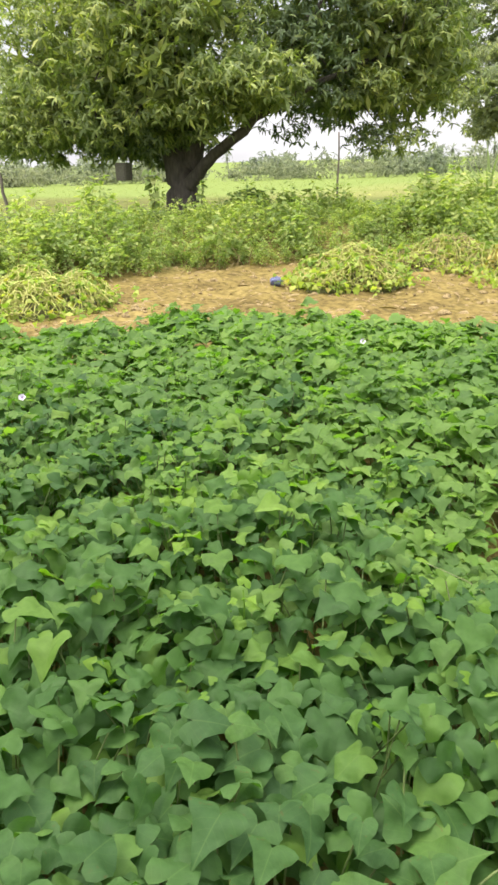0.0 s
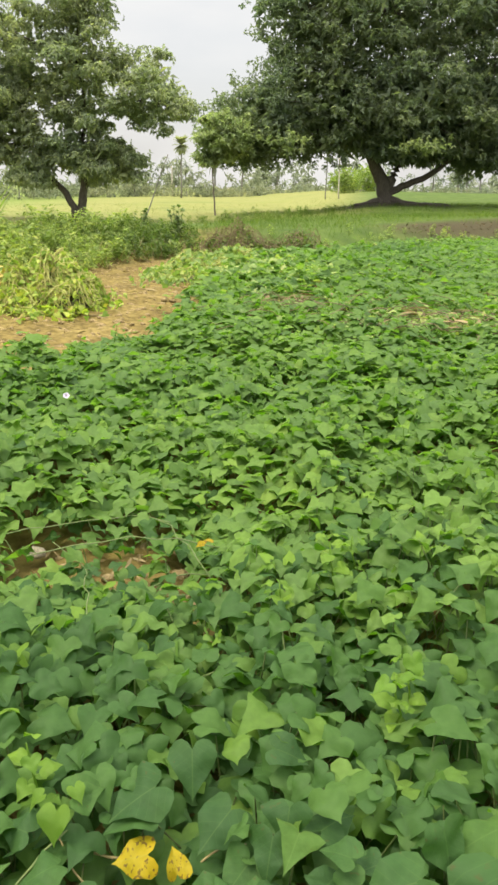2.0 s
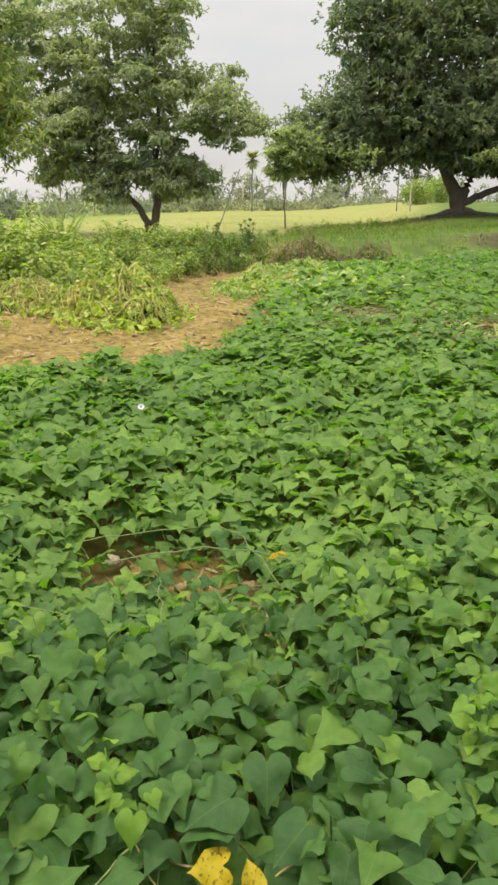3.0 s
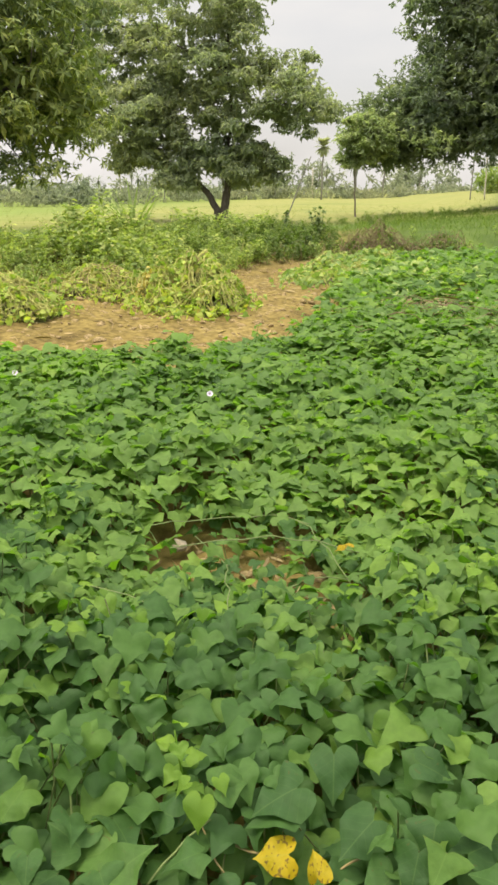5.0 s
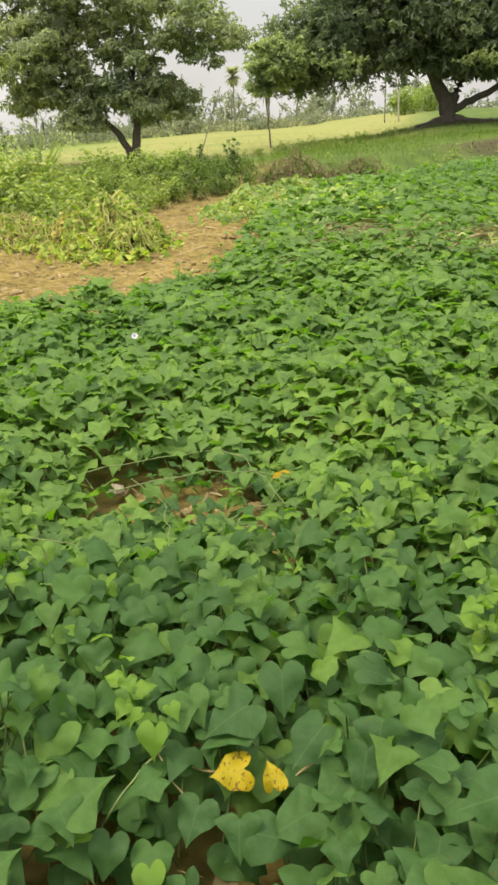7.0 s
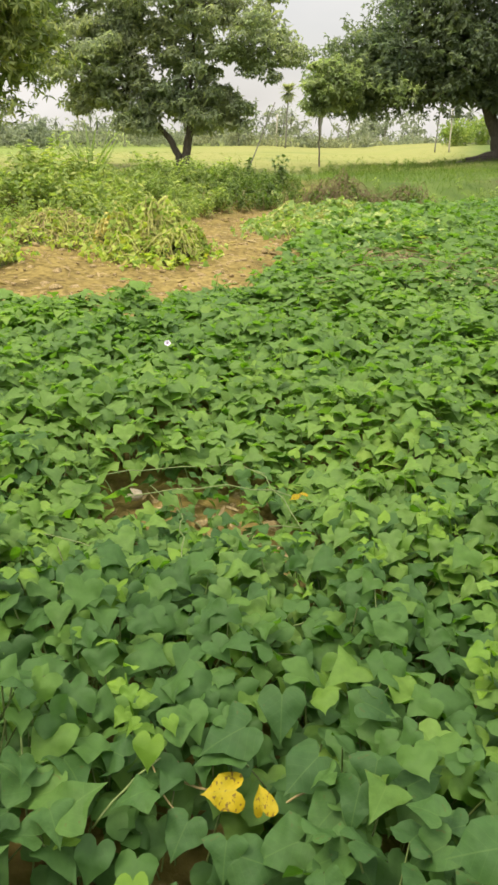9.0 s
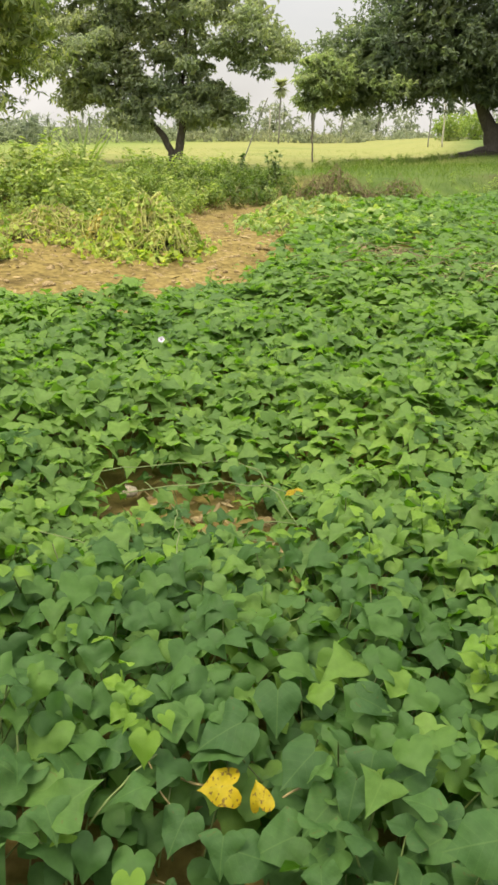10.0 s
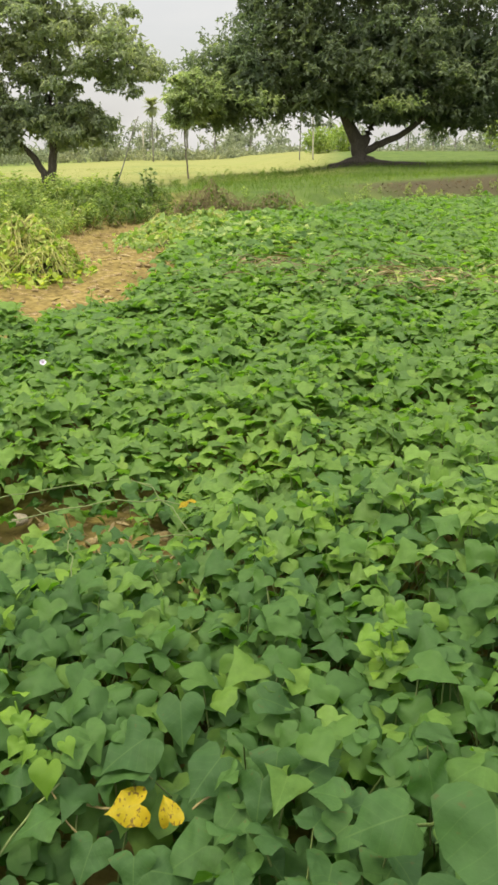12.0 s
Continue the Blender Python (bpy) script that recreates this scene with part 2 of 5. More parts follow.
M_CLOD = plain("soil_clod", (0.255, 0.185, 0.082), (0.350, 0.262, 0.118), 9.0, 0.95, 0.8, 0.02)
M_MULCH = plain("dark_mulch", (0.040, 0.034, 0.022), (0.085, 0.070, 0.042), 5.0, 0.95, 0.9, 0.04)
M_BLUE = plain("blue_plastic", (0.07, 0.085, 0.22), (0.20, 0.23, 0.38), 14.0, 0.35, 0.8, 0.03)
M_TIN = plain("dark_tin", (0.115, 0.104, 0.082), (0.20, 0.18, 0.14), 5.0, 0.6, 0.3, 0.01)
M_PETAL = plain("white_petal", (0.52, 0.48, 0.56), (0.66, 0.62, 0.68), 30.0, 0.6, 0.1, 0.002)
M_THROAT = plain("purple_throat", (0.30, 0.20, 0.32), (0.40, 0.30, 0.42), 40.0, 0.6, 0.1, 0.002)


def ground_material():
    """Red-brown soil, bank grass and the pale field, laid out by the plan's three zones."""
    m, nt, bsdf, out = shader("earth")
    zone = nt.nodes.new("ShaderNodeAttribute")
    zone.attribute_name = "zone"
    sep = nt.nodes.new("ShaderNodeSeparateColor")
    nt.links.new(zone.outputs["Color"], sep.inputs["Color"])
    n1, n2, n3 = noise_of(nt, 1.3, 6.0), noise_of(nt, 14.0, 8.0), noise_of(nt, 0.12, 4.0)
    soil = stops(nt, n1, [(0.3, (0.118, 0.088, 0.031)), (0.5, (0.19, 0.146, 0.048)), (0.75, (0.265, 0.208, 0.073))])
    soil = blend(nt, 1.0, soil, stops(nt, n2, [(0.35, (0.55, 0.53, 0.5)), (0.6, (1.15, 1.13, 1.1))]), "MULTIPLY")
    grass = stops(nt, n1, [(0.3, (0.058, 0.094, 0.022)), (0.7, (0.102, 0.148, 0.033))])
    field = stops(nt, n3, [(0.3, (0.165, 0.195, 0.056)), (0.5, (0.228, 0.232, 0.080)), (0.7, (0.192, 0.214, 0.060))])
    where = nt.nodes.new("ShaderNodeSeparateXYZ")
    nt.links.new(nt.nodes.new("ShaderNodeTexCoord").outputs["Object"], where.inputs["Vector"])
    span = nt.nodes.new("ShaderNodeMapRange")
    span.inputs["From Min"].default_value, span.inputs["From Max"].default_value = -12.0, -19.0
    nt.links.new(where.outputs["X"], span.inputs["Value"])
    field = blend(nt, span.outputs["Result"], field, (0.165, 0.215, 0.055))
    field = blend(nt, 1.0, field, stops(nt, n1, [(0.3, (0.85, 0.88, 0.8)), (0.7, (1.1, 1.08, 1.05))]), "MULTIPLY")
    col = blend(nt, sep.outputs["Green"], soil, grass)
    col = blend(nt, sep.outputs["Blue"], col, field)
    # the strip's brown is darkened, so the tree's shade is in it too
    col = blend(nt, sep.outputs["Red"], col, blend(nt, n2, (0.046, 0.040, 0.021), (0.084, 0.072, 0.038)))
    nt.links.new(col, bsdf.inputs["Base Color"])
    bsdf.inputs["Roughness"].default_value = 0.95
    bsdf.inputs["Specular IOR Level"].default_value = 0.1
    bump_of(nt, bsdf, n2, 0.7, 0.03)
    return m


M_EARTH = ground_material()

# ---------------------------------------------------------------- mesh helpers

RNG = np.random.default_rng(7)


def part(name, mesh, material, parent=None, label="", kind=""):
    ob = new(name, mesh)
    if material and not mesh.materials:
        mesh.materials.append(material)
    ob.parent = parent
    return tagged(ob, label=label, kind=kind)


def raw_mesh(name, verts, tris, smooth=True):
    me = bpy.data.meshes.new(name)
    v, f = np.asarray(verts, np.float32).reshape(-1, 3), np.asarray(tris, np.int32).reshape(-1, 3)
    me.vertices.add(len(v))
    me.vertices.foreach_set("co", v.ravel())
    me.loops.add(f.size)
    me.loops.foreach_set("vertex_index", f.ravel())
    me.polygons.add(len(f))
    me.polygons.foreach_set("loop_start", np.arange(len(f), dtype=np.int32) * 3)
    me.polygons.foreach_set("use_smooth", np.full(len(f), smooth))
    me.update(calc_edges=True)
    return me


def turns(head, pitch, roll):
    """Rows of 3 x 3 turns: roll about y, then pitch about x, then heading about z (radians)."""
    h, p, r = (np.asarray(a, float) for a in np.broadcast_arrays(head, pitch, roll))
    ch, sh, cp, sp, cr, sr = np.cos(h), np.sin(h), np.cos(p), np.sin(p), np.cos(r), np.sin(r)
    o, i = np.zeros_like(h), np.ones_like(h)
    rz = np.stack([ch, -sh, o, sh, ch, o, o, o, i], -1).reshape(-1, 3, 3)
    rx = np.stack([i, o, o, o, cp, -sp, o, sp, cp], -1).reshape(-1, 3, 3)
    ry = np.stack([cr, o, sr, o, i, o, -sr, o, cr], -1).reshape(-1, 3, 3)
    return rz @ rx @ ry


def scattered(templates, which, place, turn, size):
    """Vertices and triangles of many copies of a few templates."""
    vs, fs, base = [], [], 0
    for n, (tv, tf) in enumerate(templates):
        mine = np.flatnonzero(which == n)
        if not len(mine):
            continue
        v = np.einsum("nij,kj->nki", turn[mine], tv) * np.reshape(size[mine], (-1, 1, 1)) + place[mine][:, None]
        f = tf[None] + (np.arange(len(mine)) * len(tv))[:, None, None] + base
        vs.append(v.reshape(-1, 3))
        fs.append(f.reshape(-1, 3))
        base += len(mine) * len(tv)
    return np.concatenate(vs), np.concatenate(fs)


def merged(pieces):
    vs, fs, base = [], [], 0
    for v, f in pieces:
        vs.append(np.asarray(v, float))
        fs.append(np.asarray(f, int) + base)
        base += len(v)
    return np.concatenate(vs), np.concatenate(fs)


def tube(points, radii, sides=6, cap=True):
    """A tapered tube along points."""
    pts, n = np.asarray(points, float), len(points)
    tang = np.gradient(pts, axis=0)
    tang /= np.linalg.norm(tang, axis=1)[:, None] + 1e-9
    ref = np.where(np.abs(tang[:, 2:3]) > 0.9, [[1.0, 0, 0]], [[0, 0, 1.0]])
    a = np.cross(tang, ref)
    a /= np.linalg.norm(a, axis=1)[:, None] + 1e-9
    b = np.cross(tang, a)
    ang = np.arange(sides) * 2 * np.pi / sides
    ring = np.cos(ang)[None, :, None] * a[:, None] + np.sin(ang)[None, :, None] * b[:, None]
    v = (pts[:, None] + ring * np.reshape(radii, (-1, 1, 1))).reshape(-1, 3)
    f = []
    for i in range(n - 1):
        for j in range(sides):
            p, q = i * sides + j, i * sides + (j + 1) % sides
            f += [(p, q, q + sides), (p, q + sides, p + sides)]
    if cap:
        v = np.vstack([v, pts[0], pts[-1]])
        for j in range(sides):
            k = (j + 1) % sides
            f += [(k, j, n * sides), ((n - 1) * sides + j, (n - 1) * sides + k, n * sides + 1)]
    return v, np.array(f)


def curve_between(a, b, sag=0.0, wobble=0.0, n=8):
    a, b = np.asarray(a, float), np.asarray(b, float)
    t = np.linspace(0, 1, n)[:, None]
    p = a + (b - a) * t
    p[:, 2] += sag * 4 * t[:, 0] * (1 - t[:, 0])
    w = RNG.normal(0, wobble, (n, 3)) * np.sin(np.pi * t) ** 0.5
    return p + w


def smooth_noise(x, y, scale, seed=0):
    """A cheap field of sines in -1..1."""
    r = np.random.default_rng(100 + seed)
    out = 0
    for k in range(6):
        a, ph, s = r.uniform(0, 6.28), r.uniform(0, 6.28), r.uniform(0.7, 1.6) / scale
        out = out + np.sin((x * np.cos(a) + y * np.sin(a)) * s * 6.28 + ph)
    return out / 3.0


def inside(poly, x, y):
    p = np.asarray(poly, float)
    hit = np.zeros(np.shape(x), bool)
    for (ax, ay), (bx, by) in zip(p, np.roll(p, -1, 0)):
        cross = ((ay > y) != (by > y)) & (x < (bx - ax) * (y - ay) / (by - ay + 1e-12) + ax)
        hit ^= cross
    return hit


def beyond(line, x, y):
    """Signed distance from a polyline; positive on its left as one goes along it."""
    best, sign = np.full(np.shape(x), 1e9), np.ones(np.shape(x))
    for (ax, ay), (bx, by) in zip(line[:-1], line[1:]):
        dx, dy = bx - ax, by - ay
        t = np.clip(((x - ax) * dx + (y - ay) * dy) / (dx * dx + dy * dy), 0, 1)
        d = np.hypot(x - ax - t * dx, y - ay - t * dy)
        near = d < best
        best = np.where(near, d, best)
        sign = np.where(near, np.sign(dx * (y - ay) - dy * (x - ax)), sign)
    return best * sign


def step(a, b, v):
    t = np.clip((v - a) / (b - a), 0, 1)
    return t * t * (3 - 2 * t)


# ---------------------------------------------------------------- plan of the ground

BUND = [(-40, -14), (-12, -1), (-8.6, 2.5), (-7.2, 6), (-6.5, 8.6), (-4.6, 10.3), (-3.0, 11.2), (-1.9, 14.2), (-0.8, 16.2), (1.6, 17.6), (4.6, 20.2), (9, 23.2), (20, 29), (60, 48)]
BED = [(-7, 0.4), (-5.6, 2.2), (-4.35, 3.5), (-3.65, 4.65), (-2.7, 5.4), (-1.6, 5.5), (-1.0, 6.15), (-0.6, 6.6), (-0.4, 7.9), (-0.28, 9.6), (-0.15, 10.8), (0.3, 12.8), (0.9, 14.6), (2.2, 15.6), (4.4, 18.5), (7.4, 19.6), (14, 22), (18, 22), (18, -6), (-7, -6)]


def ground_z(x, y):
    d = beyond(BUND, x, y)
    z = 0.40 * step(-0.3, 1.6, d) * (1 - 0.6 * step(3, 11, d))
    z = z * (1 - step(24, 50, np.hypot(x, y)) * step(-6, -16, x)) + 0.22 * step(-2, 6, x) * step(20, 34, y) + 0.35 * step(4, 8, x) * step(31, 37, y) + 0.6 * step(5, 16, x) * step(40, 62, y)
    rough = np.exp(-np.hypot(x, y - 8) / 14)
    z = z + rough * (0.030 * smooth_noise(x, y, 0.9, 1) + 0.026 * smooth_noise(x, y, 0.33, 2))
    return z


def in_bed(x, y):
    xx = x + 0.10 * smooth_noise(x, y, 0.5, 4)
    yy = y + 0.12 * smooth_noise(x, y, 0.6, 5)
    return inside(BED, xx, yy)


def openness(x, y):
    """0 in the thick of the vines, up to 1 in the bare gaps between them."""
    g = np.exp(-(((x + 0.58) / 0.16) ** 2 + ((y - 2.76) / 0.16) ** 2) ** 2)
    for cx, cy, rx, ry in ((-0.58, 2.64, 0.15, 0.13), (-0.45, 2.74, 0.17, 0.19), (-0.27, 2.64, 0.20, 0.20), (-0.13, 2.46, 0.19, 0.20), (-0.04, 2.32, 0.15, 0.15)):
        g = np.maximum(g, np.exp(-(((x - cx) / rx) ** 2 + ((y - cy) / ry) ** 2) ** 2))
    g = np.maximum(g, np.exp(-(((x + 0.28) / 0.14) ** 2 + ((y - 0.97) / 0.11) ** 2) ** 2))
    g = np.maximum(g, np.exp(-(((x + 0.06) / 0.08) ** 2 + ((y - 0.93) / 0.11) ** 2) ** 2))
    g = np.maximum(g, 0.82 * np.exp(-(((x - 1.95) / 0.75) ** 2 + ((y - 6.7) / 0.35) ** 2) ** 2))
    g = np.maximum(g, 0.75 * np.exp(-(((x - 0.74) / 0.28) ** 2 + ((y - 7.8) / 0.28) ** 2) ** 2))
    return g


def build_ground():
    k = np.linspace(-1, 1, 211)
    xs = 14 * k + 2600 * np.sign(k) * np.abs(k) ** 9
    j = np.linspace(0, 1, 251)
    ys = -8 + 46 * j + 2600 * j ** 10
    ys = np.concatenate([[-900, -300, -90, -30, -14], ys])
    gx, gy = np.meshgrid(xs, ys)
    gz = ground_z(gx, gy)
    nx, ny = len(xs), len(ys)
    v = np.stack([gx, gy, gz], -1).reshape(-1, 3)
    i = (np.arange(ny - 1)[:, None] * nx + np.arange(nx - 1)[None]).ravel()
    f = np.concatenate([np.stack([i, i + 1, i + nx + 1], -1), np.stack([i, i + nx + 1, i + nx], -1)])
    me = raw_mesh("ground", v, f)
    x, y = v[:, 0], v[:, 1]
    d = beyond(BUND, x, y) + 0.4 * smooth_noise(x, y, 1.6, 8)
    right = step(-1, 1.5, x)
    grass = np.maximum(step(0.0, 0.9, d), right * step(-1.9, -0.9, d)) * (0.4 + 0.6 * np.maximum(right, step(2.6, 4.0, d))) * (1 - 0.4 * step(9, 14, d) * (1 - right))
    field = step(8, 13, d) * step(0.0, 6.0, y - 21 - 0.55 * np.maximum(x, 0) * 1.6)
    field = field * step(2.0, -2.0, x - 0.168 * y)
    # bare littered strip under the great tree, widened to paint in its shade
    litter = step(1.0, 0.3, np.abs(beyond([(2.5, 20.9), (7, 23.6), (14, 28.2)], x, y)) / (0.5 + 0.22 * np.maximum(x, 0)))
    litter = litter * step(3.4, 6.0, x) * step(30, 20, x)
    col = np.stack([litter, grass, field, np.ones_like(x)], -1).astype(np.float32)
    att = me.color_attributes.new("zone", "FLOAT_COLOR", "POINT")
    att.data.foreach_set("color", col.ravel())
    tagged(part("ground", me, M_EARTH), "red-brown bare soil, grassy bank and pale green field", "ground", kind="structure")


build_ground()

# ---------------------------------------------------------------- leaf templates


def vine_leaf(outline, points, rows, fold, droop, wave, seed):
    """A heart-shaped leaf: the stalk joins at the origin, the tip points along +y, the face looks up. points: along each margin; rows: strips from rib to margin."""
    r = np.random.default_rng(seed)
    p = np.asarray(outline, float)
    p = np.vstack([[0.0, 0.02], p * (1 + r.normal(0, 0.035, p.shape)), [0.0, 1.0]])
    t = np.linspace(0, len(p) - 1, points)
    i = np.clip(t.astype(int), 0, len(p) - 2)
    u = (t - i)[:, None]
    p0, p1, p2, p3 = p[np.maximum(i - 1, 0)], p[i], p[i + 1], p[np.minimum(i + 2, len(p) - 1)]
    edge = 0.5 * (2 * p1 + (p2 - p0) * u + (2 * p0 - 5 * p1 + 4 * p2 - p3) * u ** 2 + (3 * p1 - p0 - 3 * p2 + p3) * u ** 3)
    n = len(edge)
    rib = np.stack([np.zeros(n), np.clip(np.linspace(0.0, 1.0, n), 0.02, 1)], -1)
    v, f = [(0, yy, 0) for yy in rib[:, 1]], []
    for side in (-1, 1):
        last = list(range(n))
        for k in range(1, rows + 1):
            w = (k / rows) ** 0.8
            b = len(v)
            ring = rib + (edge - rib) * w
            v += [(side * ex, ey, side * 1e-3) for ex, ey in ring[1:-1]]
            idx = [0] + list(range(b, b + n - 2)) + [n - 1]
            for q in range(n - 1):
                for tri in ((last[q], last[q + 1], idx[q + 1]), (last[q], idx[q + 1], idx[q])):
                    if len(set(tri)) == 3:
                        f.append(tri if side < 0 else tri[::-1])
            last = idx
    v = np.array(v, float)
    x, y = v[:, 0].copy(), v[:, 1].copy()
    phase = np.where(x > 0, r.uniform(0, 6.28), r.uniform(0, 6.28))
    v[:, 2] = fold * np.abs(x) - 0.75 * x * x - droop * np.maximum(y, 0) ** 2
    v[:, 2] += wave * np.sin(8 * y + phase) * np.abs(x) * 2
    v[:, 2] -= 0.35 * np.maximum(-y, 0)
    return v, np.array(f)


HEART = [(0.11, -0.17), (0.29, -0.22), (0.45, -0.09), (0.50, 0.14), (0.41, 0.40), (0.23, 0.64), (0.07, 0.86)]
SPADE = [(0.13, -0.13), (0.33, -0.17), (0.52, -0.02), (0.57, 0.19), (0.42, 0.38), (0.24, 0.60), (0.07, 0.86)]
LOBED = [(0.13, -0.12), (0.35, -0.14), (0.60, 0.03), (0.50, 0.22), (0.35, 0.35), (0.26, 0.56), (0.08, 0.84)]
BROAD = [(0.13, -0.19), (0.36, -0.23), (0.55, -0.05), (0.57, 0.21), (0.45, 0.46), (0.24, 0.68), (0.07, 0.87)]
LEAF_KINDS = [(HEART, 0.25, 0.22, 0.12), (BROAD, 0.35, 0.26, 0.14), (SPADE, 0.50, 0.20, 0.14), (BROAD, 0.12, 0.20, 0.14),
              (SPADE, 0.28, 0.30, 0.16), (HEART, 0.65, 0.24, 0.13), (LOBED, 0.50, 0.34, 0.14), (LOBED, 0.20, 0.30, 0.17)]
NEAR_LEAVES = [vine_leaf(o, 11, 2, fo, dr, wa, s) for s, (o, fo, dr, wa) in enumerate(LEAF_KINDS)]
MID_LEAVES = [vine_leaf(o, 7, 1, fo, dr, wa, s) for s, (o, fo, dr, wa) in enumerate(LEAF_KINDS)]
FAR_LEAVES = [vine_leaf(o, 6, 1, fo, dr, wa, 20 + s) for s, (o, fo, dr, wa) in enumerate([
    (HEART, 0.30, 0.14, 0.07), (SPADE, 0.20, 0.22, 0.08), (LOBED, 0.26, 0.2, 0.08), (BROAD, 0.10, 0.25, 0.07)])]


def blade(length, width, droop, n=3):
    """A narrow leaf along +y that bends down."""
    t = np.linspace(0, 1, n + 1)
    w = width * np.sin(np.pi * (0.12 + 0.80 * t)) * (1 - 0.25 * t)
    v, f = [], []
    for tt, ww in zip(t[:-1], w):
        z = -droop * tt * tt * length
        v += [(-ww / 2, tt * length, z + 0.12 * ww), (ww / 2, tt * length, z + 0.12 * ww)]
    v.append((0, length, -droop * length))
    for k in range(n - 1):
        a = 2 * k
        f += [(a, a + 1, a + 3), (a, a + 3, a + 2)]
    f.append((2 * n - 2, 2 * n - 1, 2 * n))
    return np.array(v, float), np.array(f)


def kite(width, droop):
    """The plainest leaf along +y, for crowns that stay far off."""
    return np.array([(0, 0, 0), (-width / 2, 0.42, 0.1 * width), (width / 2, 0.42, 0.1 * width), (0, 1, -droop)], float), np.array([(0, 2, 3), (0, 3, 1)])


# ---------------------------------------------------------------- the sweet potato bed

bed = tagged(new("sweet_potato_bed"), "dense bed of green sweet potato vines with heart-shaped leaves", "crop bed")


def canopy_z(x, y):
    low = np.exp(-((x + 0.32) / 0.60) ** 2 - ((y - 2.52) / 0.50) ** 2) + 0.95 * np.exp(-((x + 0.17) / 0.27) ** 2 - ((y - 0.90) / 0.13) ** 2)
    return (0.27 + 0.055 * smooth_noise(x, y, 1.1, 11) + 0.045 * smooth_noise(x, y, 0.45, 12)) * (1 - 0.70 * np.minimum(low, 1.1)) * (1 - 0.36 * step(3.9, 6.2, y) * step(0.4, -0.8, x)) + 0.11 * np.exp(-((x + 1.35) / 0.17) ** 2 - ((y - 5.6) / 0.3) ** 2) + 0.10 * np.exp(-((x + 3.3) / 0.2) ** 2 - ((y - 4.4) / 0.25) ** 2)


def leaf_spots(x0, x1, y0, y1, gap):
    nx, ny = int((x1 - x0) / gap), int((y1 - y0) / gap)
    x, y = np.meshgrid(np.linspace(x0, x1, nx), np.linspace(y0, y1, ny))
    x = (x + RNG.uniform(-0.6, 0.6, x.shape) * gap).ravel()
    y = (y + RNG.uniform(-0.6, 0.6, y.shape) * gap).ravel()
    return x, y


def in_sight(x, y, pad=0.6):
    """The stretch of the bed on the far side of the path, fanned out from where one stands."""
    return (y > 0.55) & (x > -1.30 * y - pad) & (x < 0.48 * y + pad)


def leaf_set(x, y, lift, size, tilt):
    n = len(x)
    z = ground_z(x, y) + np.maximum(canopy_z(x, y) * (lift + 0.5 * (1 - lift) * step(1.8, 3.6, y)) * (1.06 - 0.06 * step(0.8, 2.0, y)), 0.04)
    to_path = np.arctan2(-(y - 0.1), -x)
    head = to_path - np.pi / 2 + RNG.normal(0, 1, n) * 1.5
    pitch = -RNG.normal(0, 0.28, n) - tilt * (1.25 - 0.35 * step(1.2, 3.6, y))
    roll = RNG.normal(0, 0.28, n)
    return np.stack([x, y, z], -1), turns(head, pitch, roll), size * (0.50 + 0.62 * RNG.beta(1.6, 1.8, n)) * (1.0 - 0.10 * step(1.0, 2.6, y) + 0.28 * step(2.3, 4.6, y))


